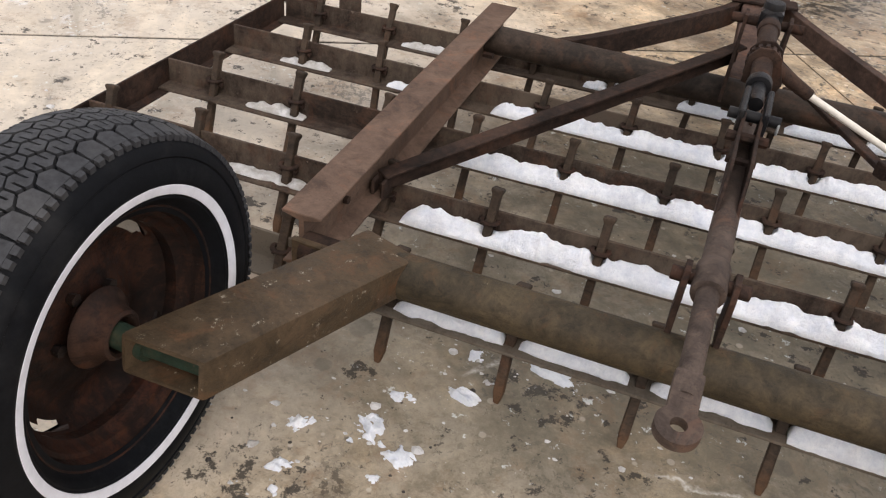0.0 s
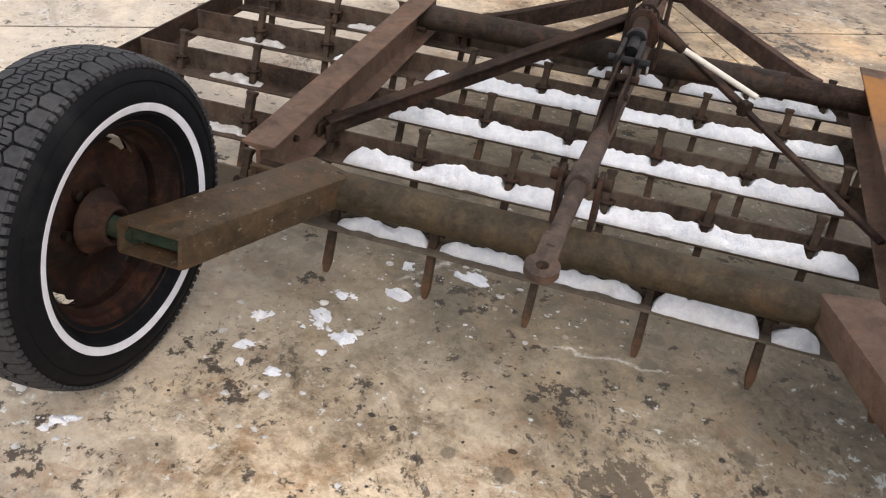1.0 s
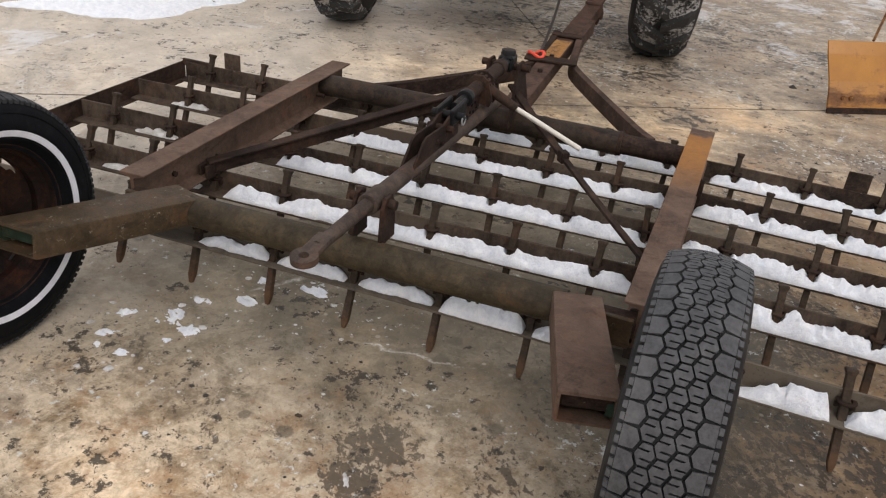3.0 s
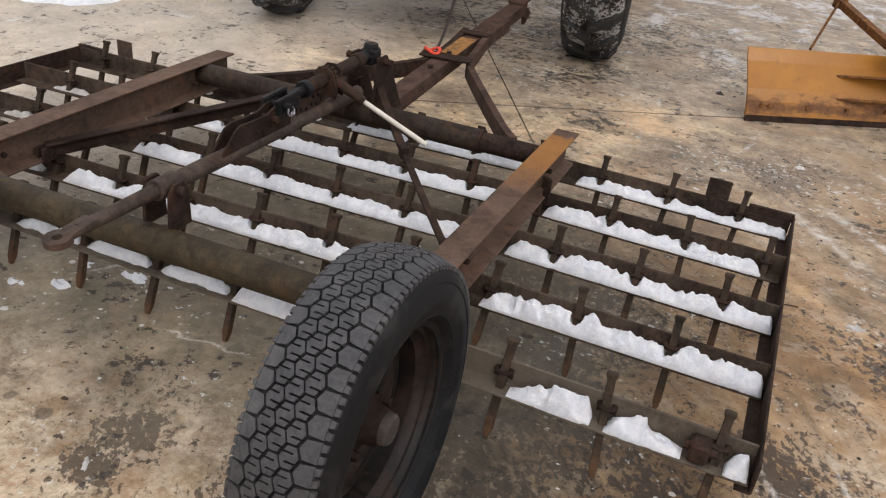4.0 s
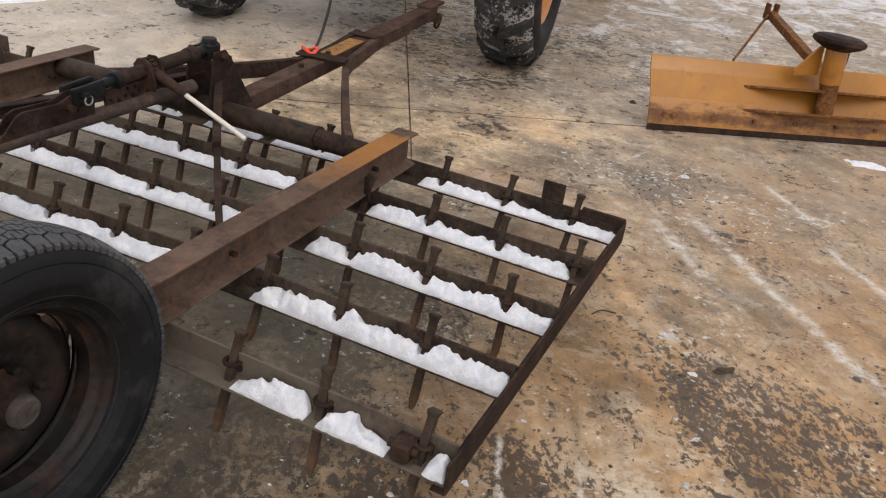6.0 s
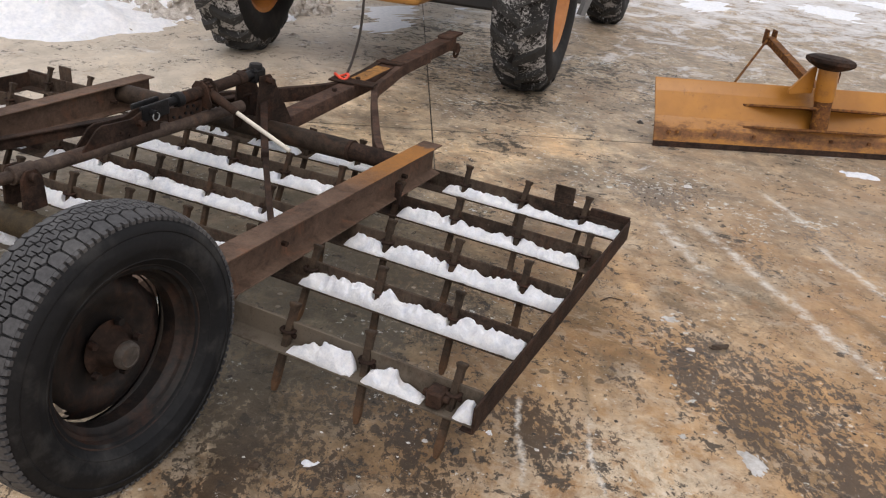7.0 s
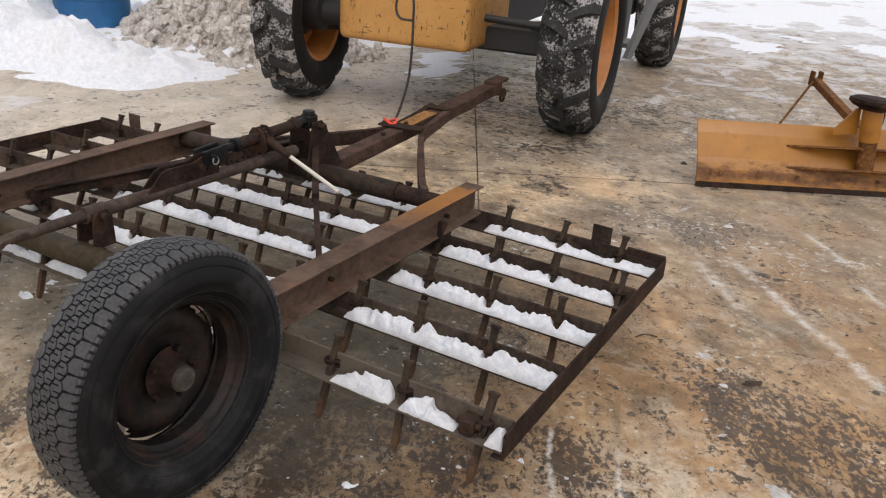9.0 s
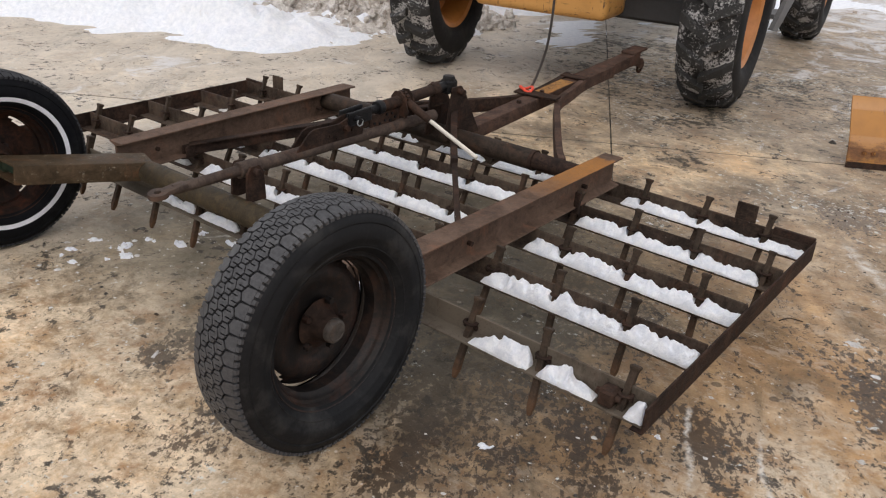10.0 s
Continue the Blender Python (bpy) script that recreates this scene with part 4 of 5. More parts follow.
part("crank_bolt", pole((LX - 0.035, 0.42, 0.385), (LX + 0.035, 0.42, 0.385), 0.010, n=8), RUST, lever)
for y, z in ((0.355, 0.372), (0.385, 0.358), (0.452, 0.372)):
    part("crank_bolt", pole((LX - 0.024, y, z), (LX + 0.024, y, z), 0.0065, n=6), RUST, lever)

# ratchet turnbuckle between the lever and the mast
A, B = Vector((LX, 0.462, 0.408)), Vector((0.036, 0.975, 0.428))
buckle = part("turnbuckle", pole(A.lerp(B, 0.26), A.lerp(B, 0.86), 0.0195, n=24, bevel=0.004), RUST, harrow, "rusty ratchet turnbuckle", True)
part("screw", pole(A.lerp(B, 0.1), A.lerp(B, 0.3), 0.0135, n=16), BLACKSTEEL, buckle, smooth=True)
part("screw", pole(A.lerp(B, 0.82), B, 0.017, n=16), BLACKSTEEL, buckle, smooth=True)
for p, q in ((0.24, 0.29), (0.47, 0.53), (0.80, 0.87)):
    part("collar", pole(A.lerp(B, p), A.lerp(B, q), 0.0235 if p != 0.47 else 0.027, n=20, bevel=0.004), RUST if p != 0.24 else BLACKSTEEL, buckle, smooth=True)
for dx in (-0.020, 0.020):
    part("clevis", tube_box(A + Vector((dx, -0.030, -0.002)), A + Vector((dx, 0.074, 0.004)), 0.011, 0.046, bevel=0.008), BLACKSTEEL, buckle)
part("clevis_pin", pole(A + Vector((-0.042, 0, 0)), A + Vector((0.046, 0, 0)), 0.010, n=14), BLACKSTEEL, buckle, smooth=True)
rope("hitch_clip", [A + Vector((0.044, 0.012 * math.sin(a), -0.008 + 0.012 * math.cos(a))) for a in [k * 0.5 for k in range(12)]], 0.0022, GREYSTEP, buckle)
# notched ratchet collar, the pawl yoke over it and the drilled guard below
gear = pole(A.lerp(B, 0.485), A.lerp(B, 0.515), 0.026, n=24)
AX = along(A, B)
span = (B - A).length
for k in range(14):
    a = math.tau * k / 14
    box(-0.004, 0.004, span * 0.485, span * 0.515, 0.024, 0.033, 0.001, AX @ Matrix.Rotation(a, 4, "Y"), gear)
part("ratchet_gear", gear, RUST, buckle)
for off in (0.455, 0.535):
    part("yoke", sheet([(-0.030, -0.040), (0.038, -0.052), (0.046, -0.030), (0.030, 0.022), (0.012, 0.036), (-0.014, 0.034), (-0.030, 0.014)], 0.006, AX @ Matrix.Translation((0, span * off, 0))), RUST, buckle)
guard = sheet([(0.16, -0.062), (0.44, -0.060), (0.46, -0.020), (0.16, -0.018)], 0.006, AX @ pose(0.006, 0, 0, 0, 0, 90) @ Matrix.Diagonal((span, 1, 1, 1)))
part("guard_plate", guard, RUST, buckle, "drilled steel guard plate")
for f, dz in ((0.20, -0.046), (0.25, -0.052), (0.30, -0.046), (0.35, -0.052), (0.40, -0.046), (0.37, -0.030), (0.32, -0.028)):
    part("guard_bolt", pole(AX @ Vector((0.008, span * f, dz)), AX @ Vector((0.013, span * f, dz)), 0.0050, n=8), BLACKSTEEL, buckle)
part("ratchet_head", box(-0.024, 0.024, -0.028, 0.028, -0.030, 0.020, 0.007, Matrix.Translation(B)), BLACKSTEEL, buckle, "black ratchet head")
part("cap", pole(B + Vector((0, 0, 0.018)), B + Vector((0, 0, 0.034)), 0.024, 0.021, n=20, bevel=0.003), BLACKSTEEL, buckle, smooth=True)
H0, H1, H2 = A.lerp(B, 0.50) + Vector((0.01, 0, 0.0)), Vector((0.145, 0.745, 0.362)), Vector((0.342, 0.760, 0.277))
part("handle", pole(H0, H1, 0.016, 0.013, n=14), RUST, harrow, smooth=True)
part("handle_rod", pole(H1.lerp(H2, -0.05), H2, 0.0072, n=14, bevel=0.001), WHITEROD, harrow, "chipped white painted rod", True)

# mast on the front pipe
for dx in (-0.045, 0.050):
    part("mast_plate", sheet([(-0.055, 0.0), (0.155, 0.0), (0.055, 0.165), (0.030, 0.195), (-0.022, 0.195)], 0.008, pose(0.030 + dx, 0.965, 0.235, 0, 0, 90)), RUST, harrow)
part("mast_pin", pole((-0.045, 0.978, 0.412), (0.110, 0.978, 0.412), 0.011, n=12), RUST, harrow, smooth=True)


def brace(top, foot, w, h):
    return strip([top, Vector(top).lerp(Vector(foot), 0.55), foot], w, h)


part("brace", brace((-0.010, 1.000, 0.323), (-0.560, 0.258, 0.188), 0.010, 0.040), RUST, harrow)
part("brace_flange", strip([(-0.004, 1.000, 0.344), (-0.554, 0.258, 0.209)], 0.034, 0.006), RUST, harrow)
part("brace", strip([(0.050, 1.000, 0.345), (0.200, 0.812, 0.305), (0.316, 0.670, 0.280)], 0.024, 0.011), RUST, harrow)
part("brace", strip([(0.310, 0.678, 0.279), (0.450, 0.515, 0.243), (0.615, 0.325, 0.205)], 0.018, 0.010), RUST, harrow)
part("brace_clamp", box(-0.014, 0.014, -0.012, 0.012, -0.016, 0.016, 0.002, Matrix.Translation((0.316, 0.670, 0.280)) @ pose(0, 0, 0, 0, 0, -50)), RUST, harrow)
for x in (-0.555, -0.535):
    part("brace_lug", box(x - 0.011, x - 0.003, 0.233, 0.273, 0.165, 0.207, 0.003), RUST, harrow)

# ---- drawbar ----
T0, T1 = Vector((0.030, 1.00, 0.208)), Vector((-0.040, 2.64, 0.292))
part("tongue", tube_box(T0, T1, 0.074, 0.056, bevel=0.006), TONGUE, harrow, "rusty square tongue", True)


def tongue(f, dx=0.0, dz=0.0):
    return T0.lerp(T1, f) + Vector((dx, 0, dz))


part("strap", strip(smooth_path([(0.505, 1.045, 0.225), (0.42, 1.16, 0.225), (0.15, 1.58, 0.232), (0.088, 1.70, 0.240), (0.067, 1.82, 0.250), tongue(0.62, 0.053, 0.010), tongue(0.78, 0.052, 0.008)], 5), 0.026, 0.054), TONGUE, harrow, "bent flat side strap")
part("strap", strip(smooth_path([(-0.430, 1.005, 0.225), (-0.33, 1.14, 0.225), (-0.10, 1.50, 0.232), (-0.045, 1.63, 0.240), (-0.047, 1.80, 0.250), tongue(0.62, -0.053, 0.010)], 5), 0.026, 0.058), RUST, harrow, "bent flat side strap")
part("cross_plate", box(-0.095, 0.105, -0.030, 0.030, -0.004, 0.004, 0.0015, Matrix.Translation((0.012, 1.625, 0.276)) @ pose(0, 0, 0, 3, 0, 8)), RUST, harrow)
part("cross_plate", box(-0.060, 0.066, -0.024, 0.024, -0.004, 0.004, 0.0015, Matrix.Translation(tongue(0.595, 0, 0.037)) @ pose(0, 0, 0, 3, 0, 2)), RUST, harrow)
part("paint_patch", box(-0.032, 0.034, -0.15, 0.125, -0.001, 0.001, 0.0, Matrix.Translation(tongue(0.48, 0, 0.0295)) @ pose(0, 0, 0, math.degrees(math.atan2(0.095, 1.64)), 0, 2.4)), OCHRE, harrow, "patch of worn yellow paint")
for f in (0.30, 0.415):
    part("bolt", pole(tongue(f, 0.005, 0.025), tongue(f, 0.005, 0.040), 0.010, n=6), RUST, harrow)
part("hitch_plate", box(-0.040, 0.040, -0.075, 0.075, -0.007, 0.007, 0.003, Matrix.Translation((-0.040, 2.635, 0.327)) @ pose(0, 0, 0, 3, 0, 2)), TONGUE, harrow)
for dx in (-0.028, 0.028):
    part("hitch_lug", sheet([(-0.08, 0.0), (0.05, 0.0), (0.085, -0.04), (0.080, -0.07), (0.05, -0.08), (0.0, -0.055), (-0.07, -0.04)], 0.010, pose(-0.040 + dx, 2.64, 0.285, 0, 0, 90) @ Matrix.Diagonal((0.8, 1, 0.7, 1))), TONGUE, harrow)
rope("hitch_ring", [(-0.035, 2.715 + 0.024 * math.cos(a), 0.225 + 0.024 * math.sin(a)) for a in [math.tau * k / 20 for k in range(21)]], 0.007, RUST, harrow)

# safety ring on the plate
red_ring = rope("safety_ring", [(-0.045 + 0.030 * math.cos(a), 1.632 + 0.022 * math.sin(a), 0.288 + 0.008 * math.sin(2 * a)) for a in [math.tau * k / 24 for k in range(25)]], 0.006, RED, None)
tagged(red_ring, "bright red plastic ring lying on the harrow tongue", "ring")

# ---- snow lying on the bars ----


def fbm(x, y, z, octaves=3):
    return sum(noise.noise((x * 2 ** k, y * 2 ** k, z + 3.7 * k)) / 1.7 ** k for k in range(octaves))


def snow_strip(row, x0, x1, height, label):
    """Crusted snow on a flange: a crisp front lip, a lumpy back, hollows round the teeth."""
    depth, n, m = BAR_D - 0.0075, max(8, int((x1 - x0) / 0.0034)), 15
    b = bmesh.new()
    near = [x for r, x in teeth if r == row and x0 - 0.05 < x < x1 + 0.05]
    broken = label == LUMP
    rough = (1.7 if row == 0 else 1.15) if x0 > 0.62 else (1.15 if broken else (1.3 if row == 0 else 0.75))
    grid = []
    for i in range(n + 1):
        x = x0 + (x1 - x0) * i / n
        y0 = row_y(row, x) + 0.0006
        end = min(x - x0, x1 - x)
        run = 0.030 + 0.024 * noise.noise(((x0 if x - x0 < x1 - x else x1) * 50, row, 3))
        if x1 > 1.33 and x > 1.2:
            run = 0.010
        if row == 0 and 0.8 < x0 < 1.2:
            run = 0.11 if (x - x0 < x1 - x) == (x0 < 1.0) else 0.016
        taper = max(0.0, min(1.0, end / run)) ** (0.6 if run < 0.1 else 0.9)
        tall = height * (0.80 + rough * (0.36 * fbm(x * 6, row * 3.1, 1) + 0.14 * noise.noise((x * 21, row, 4)) - 0.20 * max(0.0, noise.noise((x * 13, row * 2, 12)) - 0.25) * 2))
        if broken:
            tall *= max(0.12, min(1.3, 0.75 + 1.5 * noise.noise((x * 34, row * 5, 8))))
        tall = max(0.003, tall * taper)
        front = max(0.0, 0.009 * (noise.noise((x * 12, row * 7, 9)) + 0.7 * noise.noise((x * 48, row * 7, 3)) - 0.18)) + 0.003 * (1 - taper) + (0.012 if broken else (0.013 + 0.008 * noise.noise((x * 30, 4, 4)) if row == 0 and x0 < 0.2 else 0.0))
        back = depth * (1 - 0.10 * max(0.0, rough * noise.noise((x * 19, row * 2, 6)))) - 0.010 * (1 - taper)
        line = [b.verts.new((x, y0 + front, BAR_Z + 0.006))]
        for k in range(1, m):
            f = (k - 0.8) / (m - 1.8)
            y = y0 + front + (back - front) * f
            rise = 0.14 + 0.86 * min(1.0, f / 0.62) ** 0.75 if f < 0.62 else 1.0 - 0.42 * ((f - 0.62) / 0.38) ** 2
            z = tall * rise + height * rough * min(1.0, f * 4) * taper * (0.30 * fbm(x * 19, y * 24, row, 2) + 0.24 * (0.4 - abs(noise.noise((x * 42, y * 42, row + 2)))) * 1.5 + 0.09 * noise.noise((x * 60, y * 70, row + 5)) + 0.04 * noise.noise((x * 170, y * 170, row + 2)))
            for t in near:
                d = math.hypot(x - t, (y - row_y(row, t) - 0.029) * 0.9)
                z *= max(0.30, min(1.0, (d - 0.009) / 0.006))
            line.append(b.verts.new((x, y, BAR_Z + 0.0065 + max(0.0, min(z, BAR_H - 0.004)))))
        line.append(b.verts.new((x, y0 + back, BAR_Z + 0.006)))
        grid.append(line)
    for r, s in zip(grid, grid[1:]):
        for k in range(m):
            b.faces.new((r[k], s[k], s[k + 1], r[k + 1]))
        b.faces.new((r[m], s[m], s[0], r[0]))
    b.faces.new(grid[0]), b.faces.new(grid[-1][::-1])
    ob = part("snow_strip", b, ICE if height < 0.015 else SNOW, None, "", True)
    return tagged(ob, label, "snow", "snow on the harrow bars")


FULL, THIN, LUMP = "long lumpy strip of white snow on a harrow bar", "short strip of white snow between two harrow teeth", "small leftover lump of snow on a harrow bar"
for row, x0, x1, h, label in [
    (0, -0.415, -0.222, 0.024, THIN), (0, -0.196, -0.018, 0.022, THIN), (0, 0.016, 0.200, 0.023, THIN), (0, 0.222, 0.415, 0.042, THIN), (0, 0.437, 0.520, 0.030, THIN),
    (0, 0.870, 1.040, 0.036, THIN), (0, 1.068, 1.215, 0.042, THIN), (0, 1.292, 1.336, 0.038, THIN),
    (1, -0.515, 0.605, 0.038, FULL), (1, 0.700, 1.338, 0.046, FULL), (2, -0.515, 0.590, 0.036, FULL), (2, 0.665, 1.338, 0.041, FULL),
    (3, -0.520, 0.605, 0.034, FULL), (3, 0.680, 1.290, 0.034, FULL), (4, -0.36, -0.22, 0.026, LUMP), (4, -0.11, 0.11, 0.026, THIN), (4, 0.16, 0.60, 0.030, FULL), (4, 0.700, 1.338, 0.027, FULL),
    (3, -0.80, -0.66, 0.018, LUMP), (2, -1.03, -0.88, 0.014, LUMP), (4, -0.88, -0.66, 0.014, LUMP), (1, -0.92, -0.72, 0.010, LUMP), (2, -0.72, -0.63, 0.022, LUMP), (3, -1.10, -0.96, 0.010, LUMP), (1, -0.68, -0.60, 0.012, LUMP)]:
    snow_strip(row, x0, x1, h, label)

# ---- snow scraps on the concrete ----


def scrap(x, y, r, h, seed, stretch=1.0, turn=0.0, material=None):
    """A melting patch: a low crust whose ragged rim sinks into the concrete."""
    b = bmesh.new()
    reach, cell = r * 1.9, max(0.0016, r / 16)
    n = int(reach / cell)
    verts = {}
    for i in range(-n, n + 1):
        for k in range(-n, n + 1):
            px, py = i * cell, k * cell
            d = math.hypot(px, py) / r
            f = 0.75 - d + 0.75 * fbm(px * 0.9 / r, py * 0.9 / r, seed * 5.3, 4) + 0.15 * noise.noise((px * 160, py * 160, seed))
            if f > -0.22:
                e = max(0.0, min(1.0, (f + 0.05) / 0.8))
                z = -0.0012 + (h + 0.0012) * e * (2 - e) * (0.85 + 0.35 * fbm(px * 60, py * 60, seed, 2)) if f > -0.05 else -0.0012
                verts[i, k] = b.verts.new((px * stretch, py, z))
    for i, k in list(verts):
        q = [verts.get(c) for c in ((i, k), (i + 1, k), (i + 1, k + 1), (i, k + 1))]
        if all(q):
            b.faces.new(q)
    b.transform(pose(x, y, 0, 0, 0, turn))
    ob = part("snow_patch", b, material or SNOW, None, "", True)
    return tagged(ob, "small thin patch of wet snow on the concrete", "snow", "snow patches on the concrete")


for i, (x, y, r, h, st, turn) in enumerate([
    (-0.474, -0.170, 0.022, 0.008, 1.4, 50), (-0.460, -0.262, 0.022, 0.007, 1.3, 20), (-0.445, -0.30, 0.012, 0.005, 1.2, 10), (-0.372, -0.135, 0.034, 0.012, 1.6, -40), (-0.300, -0.165, 0.030, 0.010, 1.5, -30),
    (-0.271, -0.003, 0.030, 0.010, 1.7, -20), (-0.140, 0.125, 0.030, 0.007, 2.0, -20), (-0.278, 0.101, 0.018, 0.008, 1.2, 60), (-0.356, -0.049, 0.020, 0.005, 1.5, 10), (-0.635, -0.540, 0.026, 0.006, 1.5, 20),
    (-0.76, -0.63, 0.040, 0.003, 1.6, 20), (-0.381, -0.300, 0.016, 0.005, 1.6, 20), (-0.829, -0.516, 0.022, 0.004, 1.4, 10), (1.558, 0.944, 0.030, 0.004, 1.3, 30), (1.876, 0.413, 0.040, 0.004, 2.0, -45),
    (2.019, 2.865, 0.060, 0.010, 1.8, 10), (1.363, 2.133, 0.030, 0.004, 1.2, 10), (1.055, -0.125, 0.020, 0.005, 1.2, 30), (1.33, 0.177, 0.014, 0.006, 1.1, 0), (1.716, 0.415, 0.016, 0.003, 1.4, -30),
    (0.231, -0.412, 0.013, 0.003, 2.0, -60), (-0.325, -0.22, 0.013, 0.005, 1.2, 0), (-0.52, -0.24, 0.012, 0.004, 1.2, 30), (-0.24, 0.05, 0.010, 0.004, 1.5, 0)]):
    scrap(x, y, r * 0.74, h * 1.3, i + 1, st, turn, ICE if h < 0.0045 else None)

def crumbs():
    """Tiny bits of snow and ice strewn over the concrete."""
    rg = random.Random(21)
    verts, faces = [], []
    zones = [(-0.42, -0.20, 0.16, 0.16, 60), (-0.20, 0.02, 0.18, 0.12, 40), (-0.75, -0.58, 0.16, 0.08, 60), (-1.6, 0.75, 0.45, 0.25, 90), (-0.1, 0.55, 0.4, 0.35, 40), (1.3, 0.0, 0.35, 0.25, 50), (1.75, 0.75, 0.4, 0.4, 30), (1.15, 2.0, 0.12, 0.08, 70), (0.9, 1.7, 0.5, 0.5, 30)]
    for x, y, sx, sy, count in zones:
        for _ in range(count):
            px, py, r = rg.gauss(x, sx), rg.gauss(y, sy), 0.0017 * math.exp(rg.gauss(0.2, 0.65))
            n, k0 = len(verts), rg.uniform(0, 1)
            verts += [(U * (px + r * 1.3 * rg.uniform(0.6, 1.3) * math.cos(k0 + math.tau * k / 7)), U * (py + r * rg.uniform(0.6, 1.3) * math.sin(k0 + math.tau * k / 7)), 0.0) for k in range(7)] + [(U * px, U * py, U * r * 0.45)]
            faces += [(n + k, n + (k + 1) % 7, n + 7) for k in range(7)]
    mesh = bpy.data.meshes.new("snow_crumbs")
    mesh.from_pydata(verts, [], faces)
    mesh.materials.append(ICE)
    return tagged(new("snow_crumbs", mesh), "small white crumbs of snow and ice on concrete", "snow", kind="stuff")


crumbs()


def gravel():
    """Dark grit and pebbles left on the slabs."""
    rg = random.Random(5)
    verts, faces = [], []
    for x, y, sx, sy, count in ((1.30, 1.95, 0.14, 0.10, 120), (0.0, 3.05, 0.35, 0.22, 160), (0.50, 3.30, 0.30, 0.20, 120), (1.75, 0.70, 0.28, 0.22, 90), (1.15, 0.05, 0.30, 0.18, 90), (-0.35, -0.35, 0.35, 0.25, 60), (0.35, -0.30, 0.3, 0.2, 50), (1.6, 1.4, 0.4, 0.3, 60)):
        for _ in range(count):
            px, py, r = rg.gauss(x, sx), rg.gauss(y, sy), 0.0017 * math.exp(rg.gauss(0.1, 0.6))
            n, k0 = len(verts), rg.uniform(0, 6)
            verts += [(U * (px + r * rg.uniform(0.7, 1.5) * math.cos(k0 + math.tau * k / 6)), U * (py + r * rg.uniform(0.7, 1.5) * math.sin(k0 + math.tau * k / 6)), -0.0003) for k in range(6)] + [(U * px, U * py, U * r * 0.8)]
            faces += [(n + k, n + (k + 1) % 6, n + 6) for k in range(6)]
    mesh = bpy.data.meshes.new("gravel")
    mesh.from_pydata(verts, [], faces)
    mesh.materials.append(BLACKGRIT)
    return tagged(new("gravel", mesh), "dark grit and small pebbles scattered on concrete", "gravel", kind="stuff")


BLACKGRIT = plain("dark_wet_grit", (0.035, 0.028, 0.022), 0.6)
gravel()


def clod(x, y, r, stretch, turn, seed):
    """A crumb of wet soil."""
    b = bmesh.new()
    bmesh.ops.create_icosphere(b, subdivisions=3, radius=1.0)
    for w in b.verts:
        w.co *= 1 + 0.5 * noise.noise(w.co * 1.4 + Vector((seed, 0, 0))) + 0.25 * noise.noise(w.co * 3.5 + Vector((0, seed, 0)))
    b.transform(pose(x, y, r * 0.22, 0, 0, turn) @ Matrix.Diagonal((r * stretch, r, r * 0.5, 1)))
    return tagged(part("soil_clod", b, SOIL, None, "", True), "small dark brown clod of soil on the concrete", "soil", "soil clods on the concrete")


SOIL = plain("dark_brown_soil", (0.055, 0.036, 0.022), 0.85, scale=90)
for k, (x, y, r, stretch, turn) in enumerate([(1.719, 0.875, 0.010, 2.2, 30), (1.735, 0.895, 0.007, 1.4, 60), (1.705, 0.86, 0.006, 1.6, 10), (0.97, -0.19, 0.009, 1.3, 40), (0.063, -0.30, 0.005, 1.4, 0)]):
    clod(x, y, r, stretch, turn, 3.1 * k + 1)
twig = rope("twig", smooth_path([(1.36, 0.925, 0.004), (1.375, 0.955, 0.006), (1.392, 0.965, 0.005), (1.415, 0.972, 0.003)], 4), 0.0018, SOIL, None)
tagged(twig, "thin dark twig lying on the concrete", "twig")

# ---- snow bank and trodden snow behind ----


